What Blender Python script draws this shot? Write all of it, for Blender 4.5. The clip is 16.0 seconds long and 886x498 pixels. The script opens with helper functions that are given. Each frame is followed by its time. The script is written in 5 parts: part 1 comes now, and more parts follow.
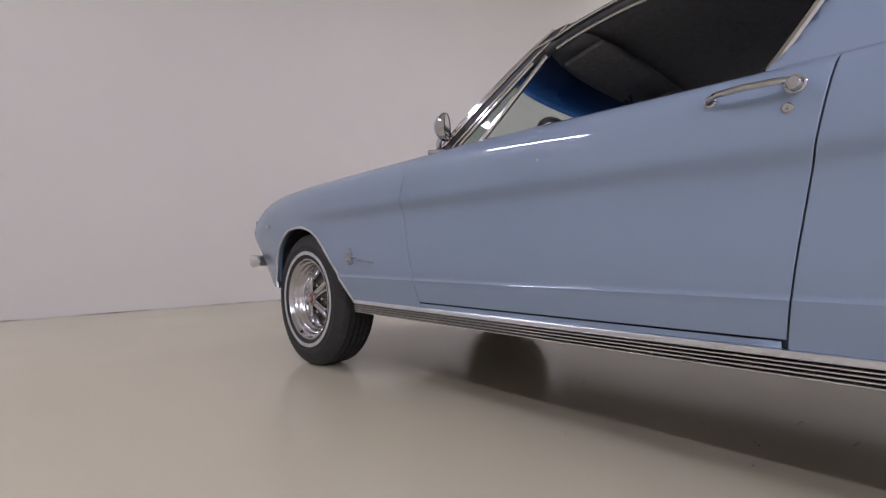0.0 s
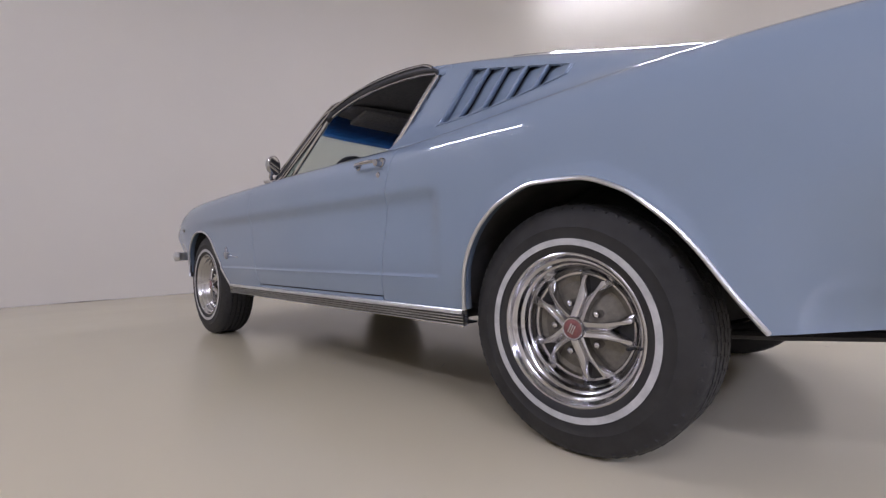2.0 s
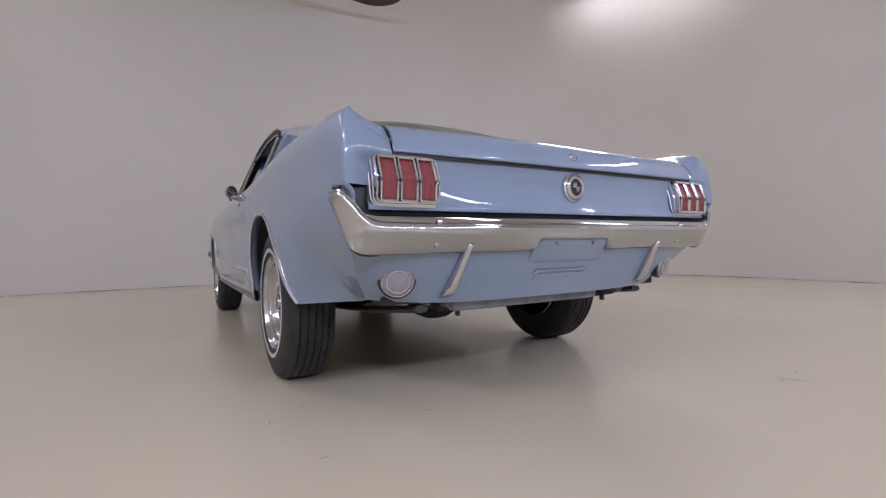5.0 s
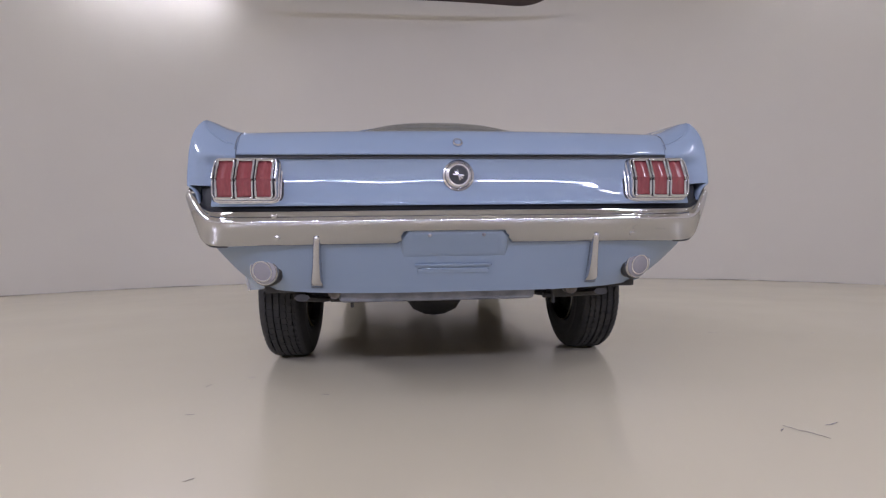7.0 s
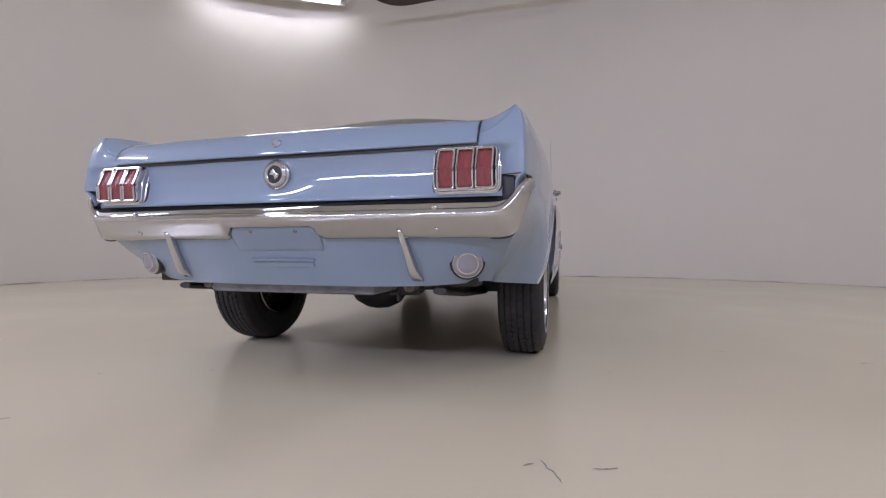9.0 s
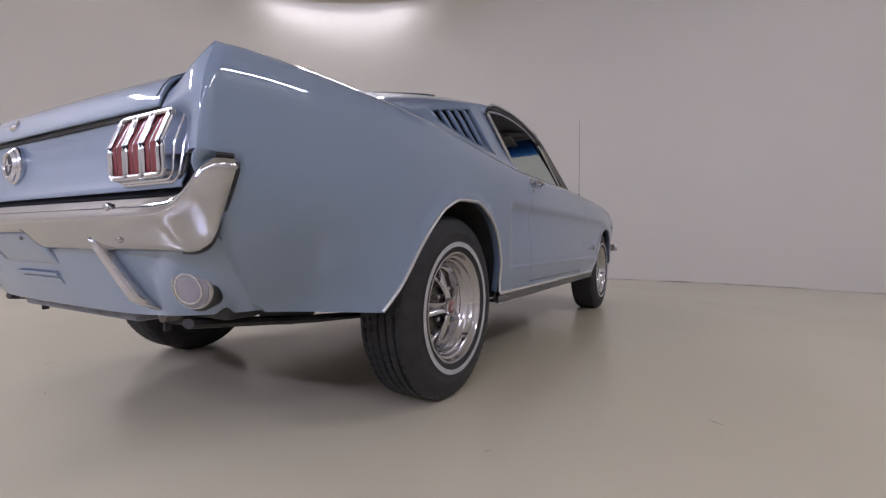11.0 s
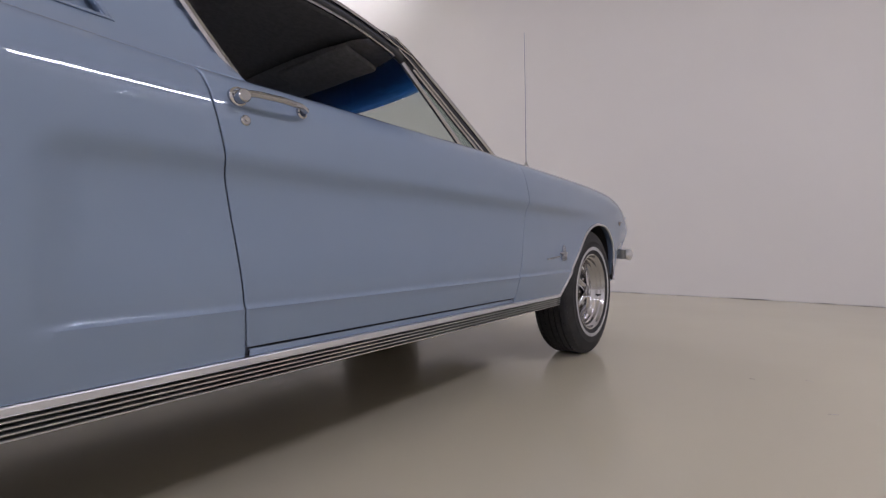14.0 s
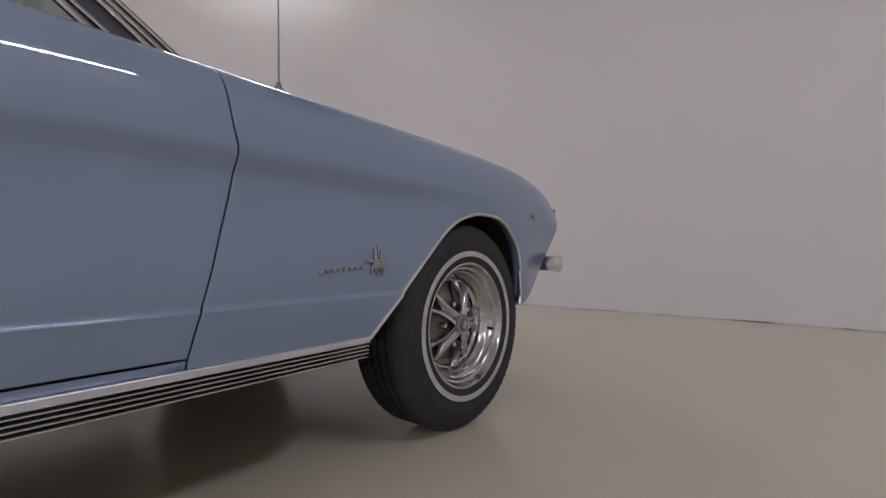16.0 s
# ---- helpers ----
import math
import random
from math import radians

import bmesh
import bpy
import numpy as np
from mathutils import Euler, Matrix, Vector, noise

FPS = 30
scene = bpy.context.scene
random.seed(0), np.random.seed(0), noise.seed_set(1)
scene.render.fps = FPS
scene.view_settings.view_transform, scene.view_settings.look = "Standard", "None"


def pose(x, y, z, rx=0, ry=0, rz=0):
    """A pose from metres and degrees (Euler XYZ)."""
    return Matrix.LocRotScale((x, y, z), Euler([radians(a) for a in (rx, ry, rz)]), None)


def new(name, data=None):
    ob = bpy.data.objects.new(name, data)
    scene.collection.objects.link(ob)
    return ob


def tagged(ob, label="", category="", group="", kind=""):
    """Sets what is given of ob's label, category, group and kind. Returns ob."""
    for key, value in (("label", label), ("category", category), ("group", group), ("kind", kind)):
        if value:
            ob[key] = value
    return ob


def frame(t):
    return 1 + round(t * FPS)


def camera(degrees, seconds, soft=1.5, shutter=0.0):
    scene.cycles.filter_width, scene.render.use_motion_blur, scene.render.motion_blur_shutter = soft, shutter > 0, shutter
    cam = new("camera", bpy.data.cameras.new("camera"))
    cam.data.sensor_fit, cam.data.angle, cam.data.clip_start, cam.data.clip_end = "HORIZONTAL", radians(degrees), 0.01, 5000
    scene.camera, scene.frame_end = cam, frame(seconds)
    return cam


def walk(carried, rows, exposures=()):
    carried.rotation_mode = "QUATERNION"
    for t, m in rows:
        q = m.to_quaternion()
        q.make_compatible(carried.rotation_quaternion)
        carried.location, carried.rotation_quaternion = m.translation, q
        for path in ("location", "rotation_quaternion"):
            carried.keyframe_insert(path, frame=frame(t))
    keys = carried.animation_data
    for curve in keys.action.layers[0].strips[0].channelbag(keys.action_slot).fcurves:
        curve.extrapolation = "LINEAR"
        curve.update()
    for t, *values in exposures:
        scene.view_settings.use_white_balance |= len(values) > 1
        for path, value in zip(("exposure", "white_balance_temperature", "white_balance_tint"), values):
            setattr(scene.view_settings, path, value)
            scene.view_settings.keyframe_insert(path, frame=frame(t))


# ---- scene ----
cam = camera(87.5, 16.0, soft=1.3)
# seconds, place, tilt, lean, heading
PATH = [
    (0.0, -1.946, 0.572, 0.542, 90.64, 0.52, -44.26),
    (0.5, -1.928, 0.273, 0.542, 90.05, 1.15, -44.30),
    (1.0, -1.931, -0.013, 0.549, 89.97, 1.10, -44.99),
    (1.5, -1.922, -0.321, 0.560, 90.11, 0.90, -45.02),
    (2.0, -1.899, -0.612, 0.547, 89.70, 1.19, -45.06),
    (2.5, -1.840, -0.896, 0.557, 89.49, 1.21, -45.09),
    (3.0, -1.797, -1.204, 0.576, 89.75, 1.15, -44.83),
    (3.5, -1.738, -1.509, 0.553, 89.40, 1.13, -43.95),
    (4.0, -1.581, -1.754, 0.548, 89.45, 1.02, -41.09),
    (4.5, -1.401, -1.952, 0.560, 89.52, 0.99, -36.97),
    (4.7, -1.335, -2.016, 0.563, 89.53, 0.99, -34.77),
    (6.8, -0.285, -2.420, 0.515, 90.25, 0.95, -5.82),
    (7.0, -0.168, -2.427, 0.510, 90.38, 0.91, -4.45),
    (7.5, 0.131, -2.435, 0.507, 90.94, 0.97, -0.86),
    (8.0, 0.433, -2.465, 0.511, 90.51, 0.91, 4.12),
    (8.2, 0.543, -2.458, 0.508, 90.16, 0.74, 6.11),
    (10.3, 1.464, -1.826, 0.536, 89.75, 0.14, 26.47),
    (10.5, 1.513, -1.739, 0.553, 89.59, 0.28, 26.89),
    (11.0, 1.610, -1.464, 0.564, 89.01, -0.46, 29.57),
    (11.5, 1.638, -1.185, 0.563, 89.00, -0.21, 31.35),
    (12.0, 1.648, -0.898, 0.565, 89.37, 0.39, 33.07),
    (12.5, 1.673, -0.616, 0.562, 89.47, 0.52, 34.63),
    (13.0, 1.702, -0.335, 0.567, 89.31, 0.22, 35.86),
    (13.5, 1.721, -0.038, 0.575, 89.69, 0.52, 37.22),
    (14.0, 1.717, 0.272, 0.567, 89.73, 0.34, 38.06),
    (14.5, 1.685, 0.597, 0.562, 89.77, -0.07, 38.08),
    (15.0, 1.669, 0.912, 0.571, 90.08, 0.35, 38.55),
    (15.5, 1.697, 1.199, 0.556, 90.61, -0.28, 38.94),
    (16.0, 1.691, 1.482, 0.549, 90.75, 0.05, 38.90),
]
EXPOSURES = [(0.0, 0.26), (1.5, 0.25), (3.0, 0.03), (4.0, -0.08), (7.0, 0.06), (8.0, 0.06), (10.5, -0.06), (12.0, 0.03), (13.0, 0.10), (14.0, 0.22), (15.5, 0.22), (16.0, -0.13)]
walk(cam, [(t, pose(x, y, z, rx, ry, rz)) for t, x, y, z, rx, ry, rz in PATH], EXPOSURES)

# ---------------------------------------------------------------- world and lamps
world = bpy.data.worlds.new("world")
scene.world = world
world.use_nodes = True
world.node_tree.nodes["Background"].inputs[0].default_value = (0.5, 0.48, 0.45, 1)
world.node_tree.nodes["Background"].inputs[1].default_value = 0.02

CEILING = 6.2
TUBE_Z = 4.80
TUBE_COLOUR = (0.945, 0.945, 1.26)
REAR_COLOUR = (0.87, 0.93, 1.48)


# ---------------------------------------------------------------- materials
def material(name, colour, rough=0.5, metal=0.0, **more):
    m = bpy.data.materials.new(name)
    m.use_nodes = True
    b = m.node_tree.nodes["Principled BSDF"]
    b.inputs["Base Color"].default_value = (*colour, 1)
    b.inputs["Roughness"].default_value = rough
    b.inputs["Metallic"].default_value = metal
    for key, value in more.items():
        b.inputs[key.replace("_", " ")].default_value = value
    return m


def link(m, a, b):
    m.node_tree.links.new(a, b)


def node(m, kind, **values):
    n = m.node_tree.nodes.new(kind)
    for key, value in values.items():
        n.inputs[key].default_value = value
    return n


def mottled(m, scale, low, high, detail=6.0, where="Base Color", stretch=(1, 1, 1), spread=(0.35, 0.65)):
    """Colour or roughness that varies between two values with a noise in metres."""
    tc = node(m, "ShaderNodeTexCoord")
    mp = node(m, "ShaderNodeMapping")
    mp.inputs["Scale"].default_value = stretch
    nz = node(m, "ShaderNodeTexNoise", Scale=scale, Detail=detail, Roughness=0.6)
    rp = node(m, "ShaderNodeValToRGB")
    rp.color_ramp.elements[0].position, rp.color_ramp.elements[1].position = spread
    rp.color_ramp.elements[0].color = (*low, 1) if isinstance(low, tuple) else (low, low, low, 1)
    rp.color_ramp.elements[1].color = (*high, 1) if isinstance(high, tuple) else (high, high, high, 1)
    link(m, tc.outputs["Object"], mp.inputs["Vector"])
    link(m, mp.outputs[0], nz.inputs["Vector"])
    link(m, nz.outputs["Fac"], rp.inputs["Fac"])
    link(m, rp.outputs["Color"], m.node_tree.nodes["Principled BSDF"].inputs[where])
    return rp


def bumped(m, scale, strength, distance=0.002, detail=4.0):
    tc = node(m, "ShaderNodeTexCoord")
    nz = node(m, "ShaderNodeTexNoise", Scale=scale, Detail=detail)
    bp = node(m, "ShaderNodeBump", Strength=strength, Distance=distance)
    link(m, tc.outputs["Object"], nz.inputs["Vector"])
    link(m, nz.outputs["Fac"], bp.inputs["Height"])
    link(m, bp.outputs["Normal"], m.node_tree.nodes["Principled BSDF"].inputs["Normal"])


def glass(name, tint, gloss=1.0):
    """A thin pane: clear or tinted, with a mirror-like sheen by its angle."""
    m = bpy.data.materials.new(name)
    m.use_nodes = True
    nt = m.node_tree
    nt.nodes.clear()
    out = nt.nodes.new("ShaderNodeOutputMaterial")
    clear = nt.nodes.new("ShaderNodeBsdfTransparent")
    clear.inputs[0].default_value = (*tint, 1)
    shine = nt.nodes.new("ShaderNodeBsdfGlossy")
    shine.inputs["Roughness"].default_value = 0.01
    face = nt.nodes.new("ShaderNodeLayerWeight")
    face.inputs[0].default_value = 0.5
    power = nt.nodes.new("ShaderNodeMath")
    power.operation = "POWER"
    power.inputs[1].default_value = 4.0
    fres = nt.nodes.new("ShaderNodeMath")
    fres.operation = "MULTIPLY_ADD"
    fres.inputs[1].default_value, fres.inputs[2].default_value = 0.5, 0.025
    nt.links.new(face.outputs["Facing"], power.inputs[0])
    nt.links.new(power.outputs[0], fres.inputs[0])
    mix = nt.nodes.new("ShaderNodeMixShader")
    nt.links.new(fres.outputs[0], mix.inputs[0])
    nt.links.new(clear.outputs[0], mix.inputs[1])
    nt.links.new(shine.outputs[0], mix.inputs[2])
    nt.links.new(mix.outputs[0], out.inputs[0])
    return m


PAINT = material("blue_car_paint", (0.210, 0.272, 0.357), 0.5, 0.0, Specular_IOR_Level=0.2, Coat_Weight=1.0, Coat_Roughness=0.03, Coat_IOR=1.6)
mottled(PAINT, 1.3, (0.203, 0.265, 0.349), (0.217, 0.279, 0.365), 4.0)
CHROME = material("chrome", (0.52, 0.52, 0.54), 0.06, 1.0)
mottled(CHROME, 60, 0.04, 0.09, 4.0, "Roughness")
WHEEL_CHROME = material("aged_wheel_chrome", (0.51, 0.505, 0.515), 0.12, 1.0)
mottled(WHEEL_CHROME, 40, 0.10, 0.20, 5.0, "Roughness")
SATIN = material("brushed_metal", (0.72, 0.73, 0.75), 0.30, 1.0)
mottled(SATIN, 9, (0.66, 0.67, 0.69), (0.76, 0.77, 0.79))
WORN_CAP = material("worn_grey_cap", (0.2, 0.19, 0.195), 0.35, 0.5)
mottled(WORN_CAP, 90, (0.12, 0.11, 0.115), (0.26, 0.25, 0.255))
BADGE_METAL = material("weathered_badge_metal", (0.34, 0.34, 0.35), 0.28, 0.9)
mottled(BADGE_METAL, 120, (0.33, 0.335, 0.35), (0.50, 0.505, 0.52))
LAMP_METAL = material("lamp_bright_metal", (0.62, 0.62, 0.65), 0.2, 1.0)
mottled(LAMP_METAL, 80, 0.12, 0.26, 4.0, "Roughness")
ANTENNA_STEEL = material("dull_antenna_steel", (0.22, 0.22, 0.23), 0.35, 0.7)
ARGENT = material("grey_wheel_paint", (0.24, 0.215, 0.18), 0.5, 0.2)
mottled(ARGENT, 45, (0.16, 0.145, 0.115), (0.23, 0.21, 0.17))
RUBBER = material("tyre_rubber", (0.014, 0.0135, 0.0135), 0.66)
mottled(RUBBER, 18, (0.0145, 0.014, 0.0138), (0.025, 0.024, 0.0233))
bumped(RUBBER, 300, 0.25, 0.001)
WHITE_RUBBER = material("whitewall_rubber", (0.74, 0.73, 0.70), 0.5)
mottled(WHITE_RUBBER, 25, (0.40, 0.395, 0.385), (0.54, 0.535, 0.52))
PAN = material("dull_grey_underside", (0.20, 0.21, 0.24), 0.6)
mottled(PAN, 14, (0.15, 0.155, 0.175), (0.24, 0.245, 0.27))
# body blue with the shade of the shut gaps mixed in
JAMB = material("shaded_blue_jamb", (0.055, 0.065, 0.08), 0.7)
mottled(JAMB, 20, (0.07, 0.08, 0.095), (0.12, 0.14, 0.17))
BLACK = material("black_underseal", (0.018, 0.017, 0.016), 0.75)
mottled(BLACK, 12, (0.018, 0.017, 0.016), (0.042, 0.039, 0.036))
# black of the rubber trim, also put in for shade in the gaps
TRIM_SHADE_BLACK = material("black_trim_and_gap_shade", (0.02, 0.02, 0.02), 0.5)
CLOTH = material("grey_headliner", (0.28, 0.28, 0.28), 0.9)
mottled(CLOTH, 60, (0.19, 0.188, 0.19), (0.25, 0.248, 0.25))
VINYL = material("black_vinyl", (0.038, 0.038, 0.040), 0.45)
bumped(VINYL, 220, 0.3, 0.001)
PIPE = material("exhaust_steel", (0.16, 0.14, 0.12), 0.5, 0.8)
mottled(PIPE, 30, (0.10, 0.085, 0.07), (0.22, 0.20, 0.18))
RED = material("red_enamel", (0.2, 0.06, 0.06), 0.35, Coat_Weight=0.6)
mottled(RED, 90, (0.14, 0.05, 0.05), (0.25, 0.08, 0.075))
LENS_RED = material("red_lens", (0.22, 0.045, 0.05), 0.22, Coat_Weight=0.35, Coat_Roughness=0.12)
mottled(LENS_RED, 40, (0.19, 0.038, 0.042), (0.24, 0.05, 0.055), stretch=(4, 1, 1))
LENS_CLEAR = material("clear_lens", (0.27, 0.26, 0.285), 0.12, 0.3, Coat_Weight=1.0)
bumped(LENS_CLEAR, 160, 0.4, 0.002)
GLASS = glass("window_glass", (0.80, 0.84, 0.82))
GLASS_BLUE = glass("blue_shade_band", (0.045, 0.18, 0.50))


def shaded_band(m, z0, z1):
    """The tint deepens from clear at the band's foot to navy at its top."""
    nt = m.node_tree
    tc, sep, ramp = nt.nodes.new("ShaderNodeTexCoord"), nt.nodes.new("ShaderNodeSeparateXYZ"), nt.nodes.new("ShaderNodeValToRGB")
    rng = nt.nodes.new("ShaderNodeMapRange")
    rng.inputs["From Min"].default_value, rng.inputs["From Max"].default_value = z0, z1
    e = ramp.color_ramp.elements
    e[0].position, e[0].color = 0.0, (0.60, 0.72, 0.78, 1)
    e[1].position, e[1].color = 1.0, (0.020, 0.040, 0.08, 1)
    for place, tint in ((0.12, (0.13, 0.31, 0.56, 1)), (0.5, (0.045, 0.11, 0.22, 1))):
        e.new(place).color = tint
    nt.links.new(tc.outputs["Object"], sep.inputs[0])
    nt.links.new(sep.outputs["Z"], rng.inputs["Value"])
    nt.links.new(rng.outputs[0], ramp.inputs[0])
    nt.links.new(ramp.outputs[0], nt.nodes["Transparent BSDF"].inputs[0])


shaded_band(GLASS_BLUE, 1.150, 1.262)
MIRROR = material("mirror_glass", (0.8, 0.8, 0.8), 0.02, 1.0)

WALL = material("off_white_wall_paint", (0.60, 0.575, 0.545), 0.55)
mottled(WALL, 0.35, (0.637, 0.600, 0.520), (0.682, 0.644, 0.564), 4.0, spread=(0.2, 0.8))
bumped(WALL, 60, 0.12, 0.002)
FLOOR = material("glossy_epoxy_floor", (0.47, 0.43, 0.37), 0.22, Specular_IOR_Level=0.5)
mottled(FLOOR, 0.5, (0.574, 0.514, 0.365), (0.624, 0.563, 0.414), 6.0, spread=(0.0, 1.0))
mottled(FLOOR, 0.8, 0.15, 0.25, 3.0, "Roughness", spread=(0.0, 1.0))
CEIL = material("ceiling_paint", (0.55, 0.53, 0.50), 0.8)
mottled(CEIL, 1.2, (0.54, 0.51, 0.43), (0.60, 0.57, 0.48))
JOINT = material("dirty_joint", (0.16, 0.14, 0.12), 0.8)
mottled(JOINT, 2.2, (0.12, 0.105, 0.085), (0.52, 0.485, 0.41), 9.0, spread=(0.40, 0.54))
SCUFF = material("dark_scuff", (0.26, 0.235, 0.20), 0.7)
mottled(SCUFF, 40, (0.16, 0.14, 0.115), (0.40, 0.37, 0.33))
MAROON = material("dark_maroon_panel", (0.035, 0.016, 0.014), 0.5)
mottled(MAROON, 3, (0.028, 0.012, 0.011), (0.045, 0.022, 0.02))
RIM_PAINT = material("pale_edge", (0.8, 0.78, 0.76), 0.4)
METAL_WHITE = material("white_lamp_housing", (0.75, 0.74, 0.72), 0.4)
TUBE = bpy.data.materials.new("lit_tube")
TUBE.use_nodes = True
TUBE.node_tree.nodes["Principled BSDF"].inputs["Base Color"].default_value = (0.9, 0.9, 0.9, 1)
TUBE.node_tree.nodes["Principled BSDF"].inputs["Emission Color"].default_value = (0.93, 0.94, 1.0, 1)
TUBE.node_tree.nodes["Principled BSDF"].inputs["Emission Strength"].default_value = 12.0


# ---------------------------------------------------------------- mesh helpers
def smooth(mesh, angle=32):
    for p in mesh.polygons:
        p.use_smooth = True
    mesh.set_sharp_from_angle(angle=radians(angle))


def part(name, bm, mat, parent=None, label="", angle=32, thick=0.0):
    mesh = bpy.data.meshes.new(name)
    bm.normal_update()
    bm.to_mesh(mesh)
    bm.free()
    mesh.materials.append(mat)
    smooth(mesh, angle)
    ob = new(name, mesh)
    if parent is not None:
        ob.parent = parent
    if thick:
        s = ob.modifiers.new("thickness", "SOLIDIFY")
        s.thickness, s.offset = thick, -1.0
    if label:
        tagged(ob, label)
    return ob


def curve(*pts):
    """A smooth function through (a, b) pairs, in order of a; held flat outside."""
    a = np.array([p[0] for p in pts], float)
    b = np.array([p[1] for p in pts], float)
    d = np.diff(b) / np.diff(a)
    m = np.empty(len(a))
    m[0], m[-1] = d[0], d[-1]
    for i in range(1, len(a) - 1):
        m[i] = 0 if d[i - 1] * d[i] <= 0 else 2 * d[i - 1] * d[i] / (d[i - 1] + d[i])

    def f(x):
        x = min(max(x, a[0]), a[-1])
        i = min(max(int(np.searchsorted(a, x)) - 1, 0), len(a) - 2)
        h = a[i + 1] - a[i]
        t = (x - a[i]) / h
        return float((2 * t ** 3 - 3 * t * t + 1) * b[i] + (t ** 3 - 2 * t * t + t) * h * m[i]
                     + (-2 * t ** 3 + 3 * t * t) * b[i + 1] + (t ** 3 - t * t) * h * m[i + 1])
    return f


def step(x, a, b):
    t = min(max((x - a) / (b - a), 0), 1)
    return t * t * (3 - 2 * t)


def spread(a, b, n):
    return [a + (b - a) * k / n for k in range(n + 1)]


def sheet(rows, out=None, closed=False, both=False):
    """A surface through rows of points; out: the way that it faces."""
    bm = bmesh.new()
    vs = [[bm.verts.new(p) for p in row] for row in rows]
    n = len(vs[0])
    for i in range(len(vs) - 1):
        for j in range(n if closed else n - 1):
            k = (j + 1) % n
            q = [vs[i][j], vs[i + 1][j], vs[i + 1][k], vs[i][k]]
            q = [v for a, v in enumerate(q) if all((v.co - w.co).length > 1e-6 for w in q[:a])]
            if len(q) > 2 and bm.faces.get(q) is None:
                bm.faces.new(q)
    bm.normal_update()
    if out is not None:
        total = Vector((0, 0, 0))
        for f in bm.faces:
            total += f.normal * f.calc_area()
        if total.dot(Vector(out)) < 0:
            bmesh.ops.reverse_faces(bm, faces=bm.faces[:])
    return bm


def lathe(profile, steps=64, axis="x"):
    """Turns (radius, height) pairs about the x axis."""
    rows = []
    for r, h in profile:
        rows.append([Vector((h, r * math.cos(a), r * math.sin(a))) for a in (2 * math.pi * k / steps for k in range(steps))])
    bm = sheet(rows, None, True)
    bmesh.ops.recalc_face_normals(bm, faces=bm.faces[:])
    return bm


def tube(points, radius, sides=10, close=False, flat=1.0):
    """A bar that runs through points, round or flattened."""
    pts = [Vector(p) for p in points]
    rows = []
    up = Vector((0, 0, 1))
    for i, p in enumerate(pts):
        d = (pts[min(i + 1, len(pts) - 1)] - pts[max(i - 1, 0)]).normalized()
        side = d.cross(up)
        if side.length < 0.05:
            side = d.cross(Vector((1, 0, 0)))
        side.normalize()
        top = side.cross(d).normalized()
        r = radius(i / (len(pts) - 1)) if callable(radius) else radius
        rows.append([p + side * r * math.cos(a) + top * r * flat * math.sin(a) for a in (2 * math.pi * k / sides for k in range(sides))])
    bm = sheet(rows, None, True)
    n = len(pts)
    bm.verts.ensure_lookup_table()
    bm.faces.new([bm.verts[k] for k in range(sides)])
    bm.faces.new([bm.verts[(n - 1) * sides + k] for k in range(sides)])
    bmesh.ops.recalc_face_normals(bm, faces=bm.faces[:])
    return bm


def box(x0, x1, y0, y1, z0, z1, bevel=0.0, seg=2):
    bm = bmesh.new()
    bmesh.ops.create_cube(bm, size=1)
    for v in bm.verts:
        v.co = Vector(((x0 + x1) / 2 + v.co.x * (x1 - x0), (y0 + y1) / 2 + v.co.y * (y1 - y0), (z0 + z1) / 2 + v.co.z * (z1 - z0)))
    if bevel:
        bmesh.ops.bevel(bm, geom=bm.edges[:], offset=bevel, segments=seg, profile=0.5, affect="EDGES")
    return bm


def solid(outline, depth):
    """A flat outline (3D points) pulled out by the vector depth."""
    bm = bmesh.new()
    a = [bm.verts.new(p) for p in outline]
    b = [bm.verts.new(Vector(p) + Vector(depth)) for p in outline]
    bm.faces.new(a)
    bm.faces.new(b[::-1])
    for i in range(len(a)):
        k = (i + 1) % len(a)
        bm.faces.new([a[i], b[i], b[k], a[k]])
    bmesh.ops.recalc_face_normals(bm, faces=bm.faces[:])
    return bm


def merged(*bms):
    out = bmesh.new()
    for b in bms:
        me = bpy.data.meshes.new("tmp")
        b.to_mesh(me)
        b.free()
        out.from_mesh(me)
        bpy.data.meshes.remove(me)
    return out


def moved(bm, m):
    bmesh.ops.transform(bm, matrix=m, verts=bm.verts[:])
    return bm


def mirrored(bm):
    for v in bm.verts:
        v.co.x = -v.co.x
    bmesh.ops.reverse_faces(bm, faces=bm.faces[:])
    return bm


# ---------------------------------------------------------------- the room
def room_outline():
    """The wall's foot, going round: straight walls with wide rounded corners."""
    pts = []
    def arc(cx, cy, r, a0, a1, n=18):
        for k in range(n + 1):
            a = radians(a0 + (a1 - a0) * k / n)
            pts.append((cx + r * math.cos(a), cy + r * math.sin(a)))
    arc(1.3, 1.05, 4.98, 0, 90)
    arc(-2.15, 1.55, 4.48, 90, 180)
    arc(-2.15, -5.5, 4.48, 180, 270)
    arc(1.3, -5.0, 4.98, 270, 360)
    return pts


OUTLINE = room_outline()


